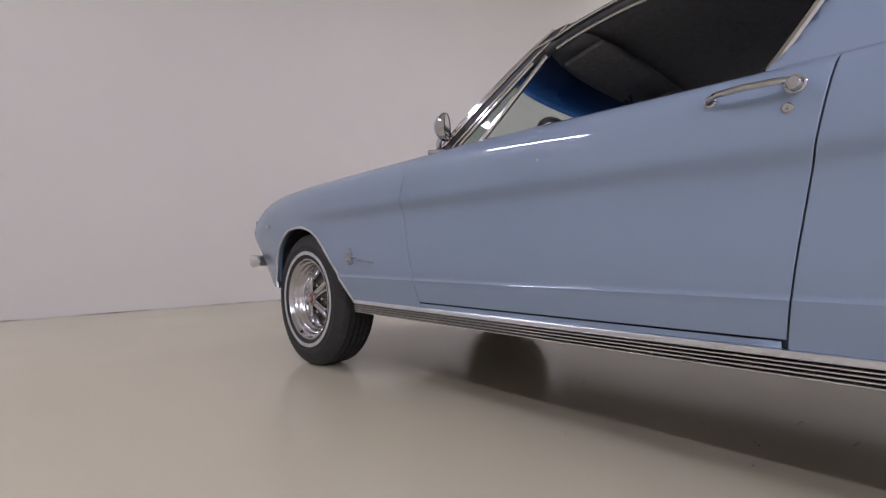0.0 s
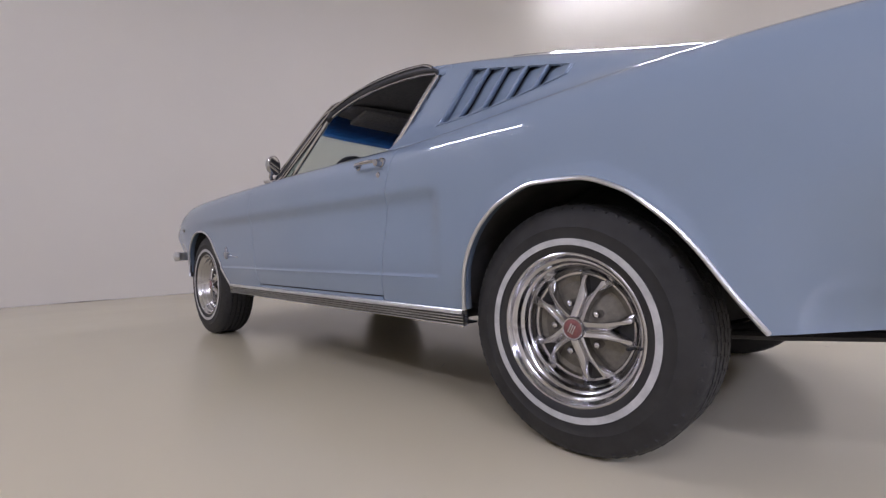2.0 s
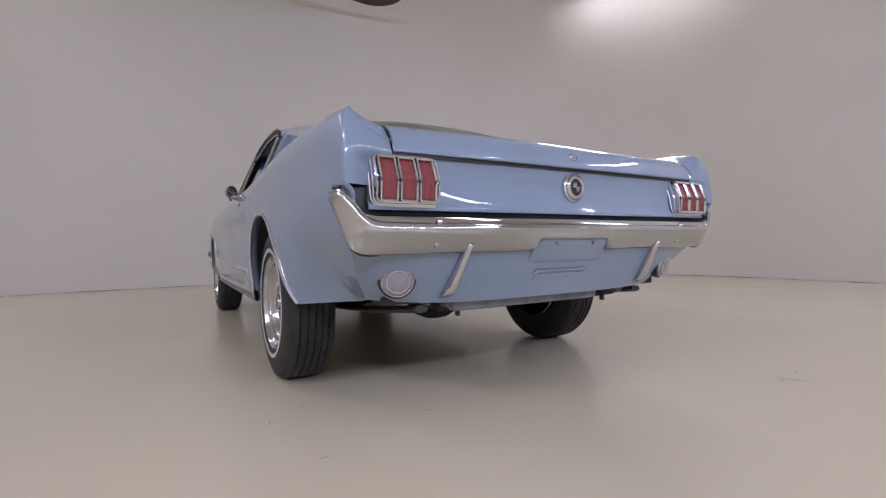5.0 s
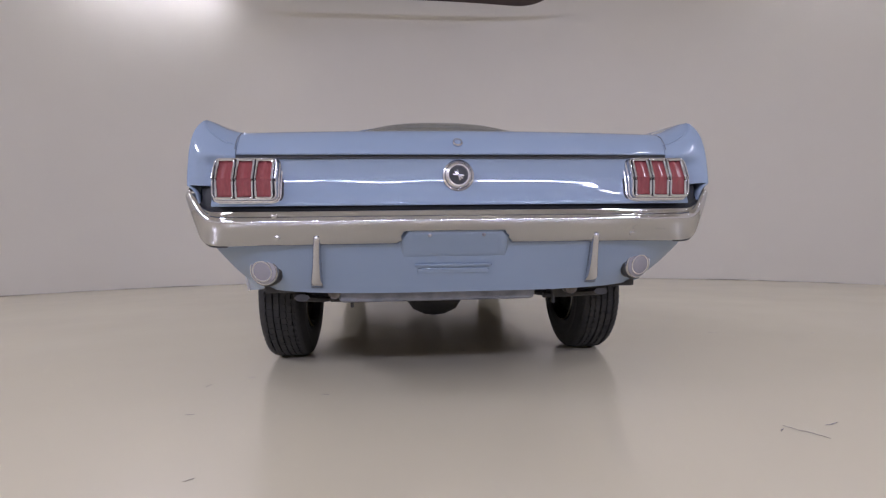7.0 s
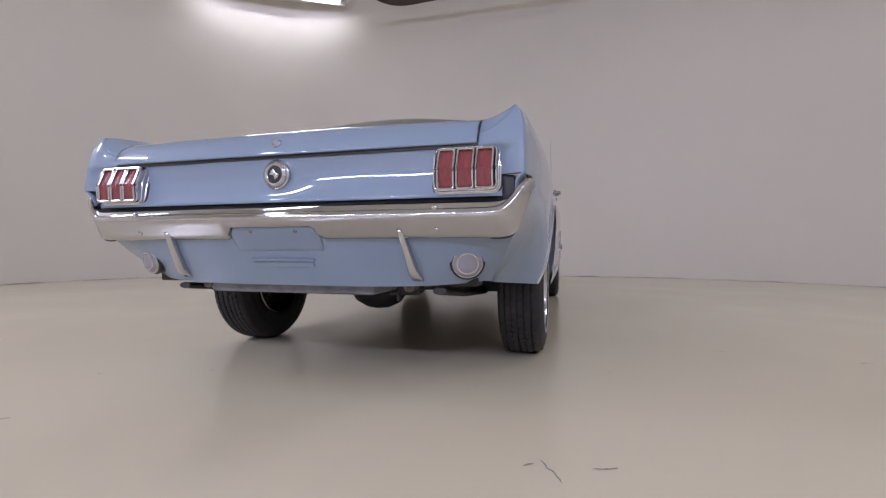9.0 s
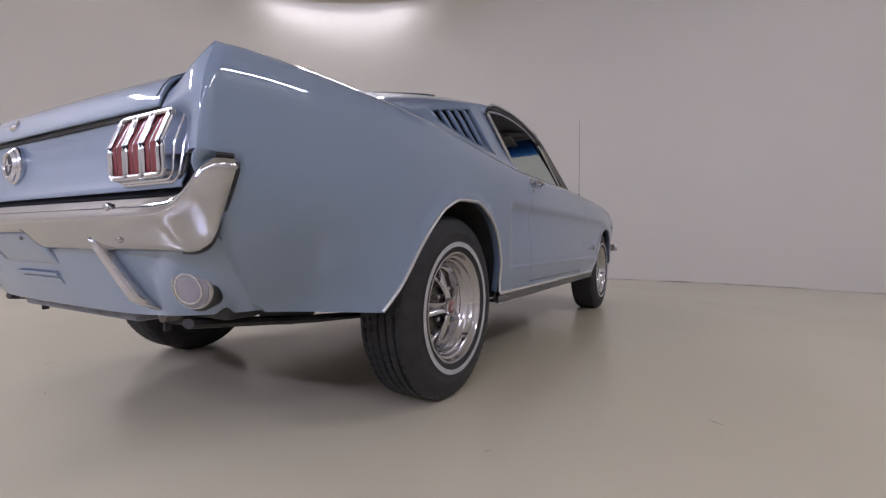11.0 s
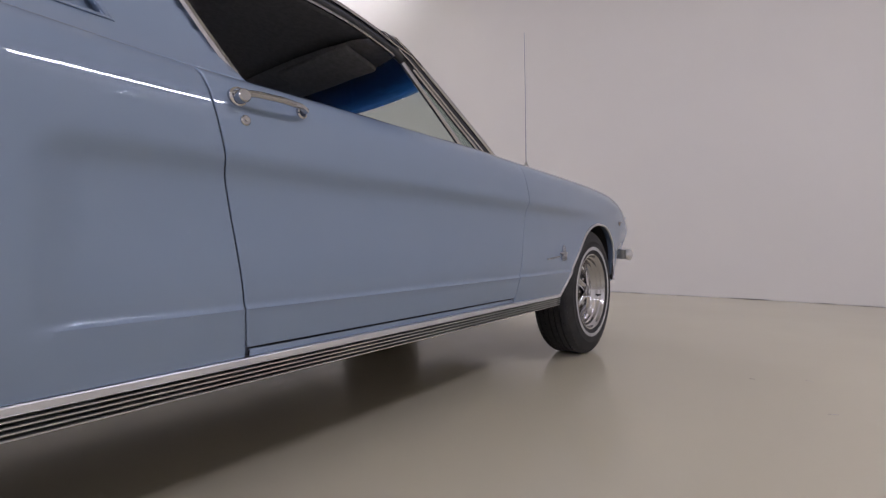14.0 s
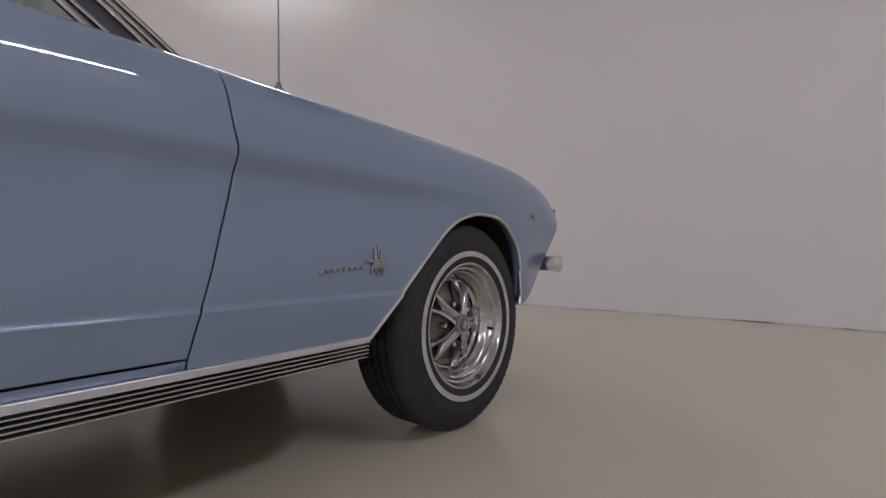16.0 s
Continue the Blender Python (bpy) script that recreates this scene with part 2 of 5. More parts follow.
def build_room():
    n = len(OUTLINE)
    bm = bmesh.new()
    inner = [bm.verts.new((x, y, 0)) for x, y in OUTLINE]
    inner_top = [bm.verts.new((x, y, CEILING)) for x, y in OUTLINE]
    outer, outer_top = [], []
    for i, (x, y) in enumerate(OUTLINE):
        a, b = OUTLINE[i - 1], OUTLINE[(i + 1) % n]
        d = Vector((b[1] - a[1], a[0] - b[0])).normalized() * 0.18
        outer.append(bm.verts.new((x + d.x, y + d.y, 0)))
        outer_top.append(bm.verts.new((x + d.x, y + d.y, CEILING)))
    for i in range(n):
        k = (i + 1) % n
        bm.faces.new([inner[k], inner[i], inner_top[i], inner_top[k]])
        bm.faces.new([outer[i], outer[k], outer_top[k], outer_top[i]])
        bm.faces.new([inner_top[i], outer_top[i], outer_top[k], inner_top[k]])
        bm.faces.new([outer[i], inner[i], inner[k], outer[k]])
    tagged(part("wall", bm, WALL, None, angle=40), "off-white painted studio wall with rounded corners", "wall", kind="structure")

    def slab(z0, z1):
        return solid([(x * 1.03, y * 1.03 - 0.05, z0) for x, y in OUTLINE], (0, 0, z1 - z0))
    tagged(part("floor", slab(-0.2, 0.0), FLOOR), "glossy beige-grey epoxy floor with scuffs", "floor", kind="structure")
    tagged(part("ceiling", slab(CEILING, CEILING + 0.2), CEIL), "plain painted studio ceiling", "ceiling", kind="structure")
    rows = []
    for i in range(n + 1):
        x, y = OUTLINE[i % n]
        a, b = OUTLINE[(i - 1) % n], OUTLINE[(i + 1) % n]
        d = Vector((b[1] - a[1], a[0] - b[0])).normalized()
        w = 0.012 + 0.006 * noise.noise((x * 1.5, y * 1.5, 3))
        rows.append([(x - d.x * w, y - d.y * w, 0.0005), (x - d.x * w, y - d.y * w, 0.004), (x - d.x * 0.002, y - d.y * 0.002, 0.009)])
    tagged(part("baseboard", sheet(rows, (0, 0, 1)), JOINT), "dirty worn joint between wall and floor", "joint", kind="structure")


build_room()


def strip_light(x, y, turn, z, room_watts, wash_watts, colour):
    """A twin-tube strip light under the ceiling; the hooded ones also wash the wall behind them."""
    root = new("strip_light")
    root.matrix_world = pose(x, y, z, 0, 0, turn)
    tagged(root, "lit white fluorescent strip light under the ceiling", "ceiling light", "strip lights round the studio")
    part("housing", box(-1.30, 1.30, -0.055, 0.055, 0.03, 0.09, 0.008), METAL_WHITE, root)
    part("mounting_rod", box(-0.81, -0.79, -0.01, 0.01, 0.09, CEILING - z), METAL_WHITE, root)
    part("mounting_rod", box(0.79, 0.81, -0.01, 0.01, 0.09, CEILING - z), METAL_WHITE, root)
    for s in (-1, 1):
        part("tube", tube([(-1.19, s * 0.032, 0.008), (1.19, s * 0.032, 0.008)], 0.016, 12), TUBE, root, "glowing fluorescent tube")
        part("socket", box(s * 1.205 - 0.014, s * 1.205 + 0.014, -0.05, 0.05, -0.012, 0.03, 0.003), METAL_WHITE, root)
    lamps = [("strip_lamp", room_watts, 0.12, pose(x, y, z - 0.03, 0, 0, turn) @ pose(0, 0, 0, 66 if wash_watts else 52 if y < -8 else 34))]
    if wash_watts:
        part("hood", box(-1.30, 1.30, -0.098, -0.090, -0.045, 0.09, 0.002), METAL_WHITE, root, "white sheet-metal hood")
        part("hood_top", box(-1.30, 1.30, -0.090, -0.055, 0.082, 0.09, 0.002), METAL_WHITE, root)
        lamps.append(("wash_lamp", wash_watts, 0.03, pose(x, y, z, 0, 0, turn) @ pose(0, -0.03, -0.045, -40)))
    for name, watts, depth, place in lamps:
        lamp = bpy.data.lights.new(name, "AREA")
        lamp.shape, lamp.size, lamp.size_y, lamp.energy, lamp.color = "RECTANGLE", 2.38, depth, watts, colour
        lamp.spread = radians(158)
        new(name, lamp).matrix_world = place
    return root


# the lamps hang round the room, most a metre or less from the wall
for lx, ly, turn, lz, room, wash, tint in (
        (-4.24, 4.94, 211, 5.14, 68.0, 2.8, TUBE_COLOUR), (5.51, 2.59, 111, 5.14, 68.0, 2.8, TUBE_COLOUR),
        (-6.0, -2.6, 270, TUBE_Z, 100.0, 0.0, TUBE_COLOUR), (5.7, -3.0, 90, TUBE_Z, 30.0, 0.0, TUBE_COLOUR),
        # unseen pair further in, added to soften the car's shadow edges
        (-4.2, -6.3, 270, TUBE_Z, 100.0, 0.0, TUBE_COLOUR), (3.9, -6.4, 90, TUBE_Z, 30.0, 0.0, TUBE_COLOUR),
        (-3.4, -8.9, -25, TUBE_Z, 78.0, 0.0, REAR_COLOUR), (3.0, -8.8, 25, TUBE_Z, 78.0, 0.0, REAR_COLOUR),
        (-1.35, -9.35, -8, TUBE_Z, 68.0, 0.0, REAR_COLOUR), (1.1, -9.30, 8, TUBE_Z, 68.0, 0.0, REAR_COLOUR)):
    strip_light(lx, ly, turn, lz, room, wash, tint)


def overhead_panel():
    """The dark rounded panel that hangs flat under the ceiling over the car."""
    pts = []
    hx, y0, y1, r = 2.3, 4.3, 5.44, 0.55
    for cx, cy, a0 in ((hx - r, y1 - r, 0), (-hx + r, y1 - r, 90), (-hx + r, y0 + r, 180), (hx - r, y0 + r, 270)):
        for k in range(10):
            a = radians(a0 + 10 * k)
            pts.append((cx + r * math.cos(a), cy + r * math.sin(a)))
        if a0 == 0:
            pts += [(x, y1) for x in spread(hx - r, r - hx, 12)[1:-1]]
    # the far edge is drawn in slightly between its ends
    pts = [(x, y + step(y, y0 + r, y1 - r) * (0.10 * (x / 2) ** 2 + 0.04 * x / 2 - 0.08)) for x, y in pts]
    root = new("overhead_panel")
    root.matrix_world = pose(0, 0, 4.77)
    tagged(root, "dark maroon rounded panel with pale rim hung overhead", "overhead panel")
    part("board", solid([(x, y, 0) for x, y in pts], (0, 0, 0.08)), MAROON, root)
    ring = [(x, y, 0.03) for x, y in pts] + [(*pts[0], 0.03)]
    part("rim", tube(ring, 0.018, 6), RIM_PAINT, root, "pale painted rim")
    for x in (-1.2, 1.2):
        for y in (4.6, 5.1):
            part("hanger", box(x - 0.01, x + 0.01, y - 0.01, y + 0.01, 0.08, CEILING - 4.77), METAL_WHITE, root)


overhead_panel()

# ---------------------------------------------------------------- the car
FRONT, REAR = 2.68, 0.0
HUB_Z, TYRE_R = 0.327, 0.327

WIDTH = curve((-1.0, 0.827), (-0.85, 0.844), (-0.6, 0.860), (-0.2, 0.872), (0.5, 0.876), (1.2, 0.876), (1.9, 0.870), (2.5, 0.862), (2.9, 0.852), (3.15, 0.838), (3.40, 0.808))
SECTION = curve((0.0, -0.026), (0.12, -0.012), (0.25, -0.003), (0.40, 0.0), (0.66, 0.0), (0.78, -0.004), (0.87, -0.013), (0.935, -0.029), (0.972, -0.050), (0.992, -0.073), (1.0, -0.092))
TOP = curve((-1.0, 0.934), (-0.9, 0.943), (-0.75, 0.958), (-0.45, 0.974), (-0.2, 0.970), (0.1, 0.953), (0.45, 0.928), (0.7, 0.918), (1.6, 0.918), (1.9, 0.912), (2.3, 0.905), (2.7, 0.896), (3.0, 0.881), (3.17, 0.857), (3.28, 0.828), (3.36, 0.786), (3.40, 0.745))
ARCH_F = curve((2.25, 0.345), (2.33, 0.429), (2.463, 0.555), (2.567, 0.638), (2.64, 0.668), (2.715, 0.680), (2.80, 0.675), (2.862, 0.655), (2.92, 0.611), (2.957, 0.56), (2.978, 0.49))
ARCH_R = curve((-0.425, 0.365), (-0.373, 0.443), (-0.315, 0.529), (-0.25, 0.602), (-0.153, 0.674), (-0.05, 0.706), (0.06, 0.707), (0.175, 0.667), (0.25, 0.61), (0.295, 0.55), (0.325, 0.475), (0.338, 0.40))


# how far the tail's corner draws in towards its lower edge
TUCK = curve((0.36, 1.06), (0.40, 0.98), (0.46, 0.72), (0.52, 0.48), (0.58, 0.25), (0.64, 0.07), (0.70, 0.0))


def side_x(y, z):
    """Half the car's width at a place along it and a height."""
    zt = TOP(y)
    u = min(max((z - 0.35) / (zt - 0.35), 0), 1)
    x = WIDTH(y) + SECTION(u) * (1 - 0.5 * step(-y, 0.45, 0.92) * step(u, 0.5, 0.7))
    down = min(max((z - 0.448) / 0.013, 0), 1)
    band = (1 - step(z, 0.690, 0.750)) * down * (2 - down) * (0.5 + 0.5 * step(z, 0.47, 0.66))
    along = step(y, 0.412, 0.488) * (1 - step(y, 2.2, 3.0))
    x -= 0.019 * band * along
    x -= 0.006 * (1 - step(z, 0.44, 0.46)) * step(y, 0.5, 0.8) * (1 - step(y, 1.7, 2.1))
    x -= 0.140 * TUCK(min(max(z, 0.36), 0.70)) * step(-y, 0.36, 0.68)
    x -= 0.05 * (1 - step(z, 0.42, 0.70)) * step(y, 2.98, 3.3)
    if -0.42 < y < 0.335:
        x += 0.008 * (1 - step(z - ARCH_R(y), 0.0, 0.055)) * step(y, -0.42, -0.22) * (1 - step(y, 0.18, 0.33))
    x -= 0.022 * step(-y, 0.895, 0.910) * step(z, 0.560, 0.575) * (1 - step(z, 0.706, 0.722))
    return x


def lo_front(y):
    if y < 2.25:
        return 0.345
    if y < 2.98:
        return ARCH_F(y)
    return curve((2.98, 0.364), (3.07, 0.367), (3.155, 0.397), (3.215, 0.452), (3.265, 0.522), (3.31, 0.584), (3.365, 0.657), (3.40, 0.705))(y)


def lo_rear(y):
    if y > 0.339:
        return 0.352
    if y > -0.425:
        return ARCH_R(y)
    return curve((-0.97, 0.42), (-0.80, 0.400), (-0.62, 0.381), (-0.425, 0.362))(y)


GAP_F = curve((0.3, 1.825), (0.36, 1.83), (0.55, 1.872), (0.70, 1.905), (0.735, 1.908), (0.80, 1.897), (0.92, 1.885))
GAP_R = curve((0.3, 0.753), (0.37, 0.748), (0.72, 0.700), (0.93, 0.660))
TAIL = curve((0.40, -0.745), (0.48, -0.828), (0.55, -0.888), (0.64, -0.93), (0.72, -0.968), (0.80, -0.962), (0.87, -0.948), (0.955, -0.905))


def side_panel(ys, lo, hi, front=None, rear=None):
    """A pressed panel between two shut lines, with its lower and upper edge."""
    y0, y1 = ys[0], ys[-1]
    rows = []
    for yk in ys:
        col = []
        za, zb = lo(yk), hi(yk)
        z2 = min(max(0.742, za + 0.02), zb - 0.003)
        z1 = min(max(0.448, za + 0.01), z2 - 0.003)
        mid = [z1 + (z2 - z1) * f for f in (0.012, 0.024, 0.036, 0.048, 0.061, 0.08, 0.12, 0.2, 0.3, 0.4, 0.5, 0.6, 0.7, 0.8, 0.86, 0.90, 0.94, 0.97)]
        for z in spread(za, z1, 7) + mid + spread(z2, max(zb - 0.004, z2 + 0.001), 15) + [zb]:
            y = yk
            for _ in range(5):
                y = yk
                if rear:
                    y += (rear(z) - y0) * max(0, 1 - (yk - y0) / 0.25)
                if front:
                    y += (front(z) - y1) * max(0, 1 - (y1 - yk) / 0.25)
            col.append((-side_x(y, z), y, z))
        rows.append(col)
    return rows


def fender_ys():
    return [1.905, 1.908] + spread(1.93, 2.22, 8) + [2.25] + spread(2.262, 2.94, 34) + [2.955, 2.966, 2.974, 2.979, 2.984] + spread(3.0, 3.40, 18)


def quarter_ys():
    return spread(-0.96, -0.46, 18) + [-0.425] + spread(-0.417, 0.28, 36) + [0.30, 0.315, 0.325, 0.332, 0.337, 0.341] + spread(0.36, 0.40, 3) + spread(0.407, 0.52, 14) + spread(0.54, 0.69, 7) + [0.707, 0.71]


def edge_flange(rows, depth):
    """Turns a panel's lower edge inwards."""
    for col in rows:
        x, y, z = col[0]
        col.insert(0, (x + depth, y, z + 0.002))
    return rows


car = new("car")
tagged(car, "light blue vintage fastback coupe with chrome trim on studio floor", "car")


def wheel(x, y, side, turn=0, cap_paint=None):
    """Styled steel wheel with a narrow-whitewall tyre; side: -1 left, 1 right."""
    w = new("wheel")
    w.parent = car
    w.matrix_local = pose(x, y, HUB_Z, 0, 0, 0 if side > 0 else 180) @ pose(0, 0, 0, turn)
    tagged(w, "chrome five-spoke wheel with whitewall tyre")
    R = TYRE_R
    half = [(0.186, 0.082), (0.192, 0.094), (0.203, 0.1035), (0.217, 0.1062), (0.2175, 0.1082), (0.2355, 0.1092), (0.236, 0.1072), (0.262, 0.1064), (0.264, 0.1075), (0.267, 0.1062), (0.285, 0.103), (0.302, 0.097), (0.314, 0.0905),
            (0.320, 0.083), (R - 0.004, 0.0765), (R - 0.0018, 0.064), (R - 0.009, 0.0625), (R - 0.009, 0.057), (R - 0.0018, 0.0555), (R - 0.0018, 0.033), (R - 0.009, 0.0315), (R - 0.009, 0.026), (R - 0.0018, 0.0245), (R - 0.0018, 0.004), (R - 0.009, 0.003)]
    prof = half + [(r, -h * 0.86) for r, h in half[::-1]]
    tyre = part("tyre", lathe(prof, 96), RUBBER, w, "black tyre with ribbed tread", 40)
    part("whitewall", lathe([(0.2180, 0.1078), (0.2182, 0.1096), (0.2265, 0.1101), (0.2348, 0.1098), (0.2350, 0.1078)], 96), WHITE_RUBBER, tyre, "narrow white stripe")
    cuts = []
    for bx, bw, lean in ((-0.0655, 0.0115, 0.35), (-0.039, 0.0095, -0.2), (-0.0145, 0.0100, 0.2), (0.0145, 0.0100, -0.2), (0.044, 0.0105, 0.2), (0.077, 0.0135, -0.35)):
        for k in range(64):
            bl = box(bx - bw, bx + bw, -0.0150, 0.0150, R - 0.007, R + 0.0002)
            for v in bl.verts:
                if v.co.x > 0.085 or v.co.x < -0.072:
                    v.co.z -= 0.0145
            cuts.append(moved(bl, Matrix.Rotation(2 * math.pi * (k + bx * 6) / 64, 4, "X") @ Matrix.Translation((bx, 0, 0)) @ Matrix.Rotation(lean, 4, "Z") @ Matrix.Translation((-bx, 0, 0))))
    tagged(part("tread", merged(*cuts), RUBBER, tyre), kind="stuff")
    part("rim", lathe([(0.180, -0.09), (0.186, -0.085), (0.172, -0.06), (0.170, 0.02), (0.172, 0.06), (0.178, 0.078), (0.190, 0.084), (0.197, 0.092), (0.1995, 0.099), (0.1985, 0.1025), (0.1955, 0.1040),
                       (0.1920, 0.1025), (0.1885, 0.0975), (0.1860, 0.0910), (0.1830, 0.0865), (0.1785, 0.0845), (0.1750, 0.0810), (0.1730, 0.0745), (0.1700, 0.0690), (0.1655, 0.0660), (0.1620, 0.0615), (0.1600, 0.0550),
                       (0.1570, 0.0495), (0.1530, 0.0455), (0.1505, 0.0395), (0.1480, 0.0320), (0.1440, 0.0275), (0.1385, 0.0260), (0.1340, 0.0180)], 96), WHEEL_CHROME, w, "polished chrome stepped rim", 24)
    part("wheel_disc", lathe([(0.140, 0.018), (0.12, 0.012), (0.09, 0.022), (0.05, 0.040), (0.02, 0.044), (0.0005, 0.044)], 64), ARGENT, w, "grey painted disc behind the spokes")
    # Y-shaped spokes
    for k in range(5):
        a = 2 * math.pi * k / 5 + math.pi / 2
        spoke = []
        for s in (-1, 1):
            o = [(0.024, -0.002 * s), (0.082, -0.003 * s), (0.108, 0.009 * s), (0.139, 0.024 * s), (0.141, 0.042 * s), (0.134, 0.046 * s), (0.108, 0.029 * s), (0.075, 0.018 * s), (0.050, 0.016 * s), (0.024, 0.018 * s)]
            rows = []
            for dx, sh in ((0.012, 1.0), (0.030, 0.96), (0.042, 0.42)):
                cx, cy = 0.085, 0.020 * s
                ring = []
                for u, v in o:
                    uu, vv = cx + (u - cx) * (0.97 if sh < 1 else 1), cy + (v - cy) * sh
                    dome = 0.034 * (1 - (u / 0.14) ** 2)
                    ring.append(Vector((dx + dome, vv, uu)))
                rows.append(ring)
            b = sheet(rows, None, True)
            b.verts.ensure_lookup_table()
            b.faces.new([b.verts[i] for i in range(2 * len(o), 3 * len(o))])
            bmesh.ops.recalc_face_normals(b, faces=b.faces[:])
            spoke.append(b)
        sb = moved(merged(*spoke), Matrix.Rotation(a, 4, "X"))
        part("spoke", sb, WHEEL_CHROME, w, "chrome forked spoke", 50)
        pocket = solid([(0.0215, -0.006, 0.096), (0.0215, 0.006, 0.096), (0.0215, 0.030, 0.137), (0.0215, -0.030, 0.137)], (0.004, 0, 0))
        part("spoke_pocket", moved(pocket, Matrix.Rotation(a, 4, "X")), TRIM_SHADE_BLACK, w, "dark opening in the spoke fork")
        n = moved(lathe([(0.0105, 0.03), (0.0105, 0.056), (0.0090, 0.061), (0.005, 0.064), (0.0003, 0.065)], 6), Matrix.Rotation(a + math.pi / 5, 4, "X") @ Matrix.Translation((0, 0, 0.066)))
        part("lug_nut", n, CHROME, w)
    part("hub_ring", lathe([(0.031, 0.04), (0.031, 0.080), (0.0285, 0.084), (0.024, 0.082)], 40), CHROME, w)
    cap = part("centre_cap", lathe([(0.0255, 0.078), (0.025, 0.083), (0.018, 0.086), (0.0003, 0.087)], 40), cap_paint or RED, w, "worn grey centre cap" if cap_paint else "red enamel centre cap")
    part("cap_badge", moved(merged(*[box(0.0855, 0.0885, -0.012, 0.012, z - 0.0014, z + 0.0014, 0.0008) for z in (-0.006, 0.0, 0.006)]), Matrix.Rotation(0.5, 4, "X")), SATIN, cap, "plain metal badge shape")
    part("valve", moved(tube([(0.07, 0, 0.158), (0.096, 0, 0.152)], 0.004, 8), Matrix.Rotation(-2.4, 4, "X")), TRIM_SHADE_BLACK, w)
    part("brake_drum", lathe([(0.13, -0.06), (0.13, 0.004), (0.06, 0.006)], 40), PIPE, w)
    return w


for wx, wy in ((0.735, REAR), (0.728, FRONT)):
    wheel(-wx, wy, -1, 36 if wy < 1 else 0)
    wheel(wx, wy, 1, 0 if wy < 1 else 36, None if wy < 1 else WORN_CAP)


def arch_points(f, a, b, n, out, lift=0.0):
    pts = []
    for k in range(n + 1):
        y = a + (b - a) * (0.5 - 0.5 * math.cos(math.pi * k / n))
        z = f(y)
        pts.append((-(side_x(y, z) + out), y, z + lift))
    return pts


XG = lambda z: 0.752 - (z - 0.93) * 0.34          # the side glass leans inwards
WIN_TOP = curve((0.60, 1.195), (0.70, 1.222), (0.858, 1.243), (1.0, 1.248), (1.12, 1.243), (1.26, 1.222), (1.36, 1.193), (1.42, 1.160))
WIN_REAR = curve((0.92, 0.795), (1.0, 0.745), (1.10, 0.685), (1.21, 0.615))


POST_F = curve((0.88, 1.90), (0.92, 1.862), (1.03, 1.735), (1.134, 1.605), (1.215, 1.495), (1.262, 1.405))
POST_B = curve((0.88, 1.745), (0.905, 1.725), (1.0, 1.615), (1.1, 1.505), (1.165, 1.430), (1.262, 1.31))


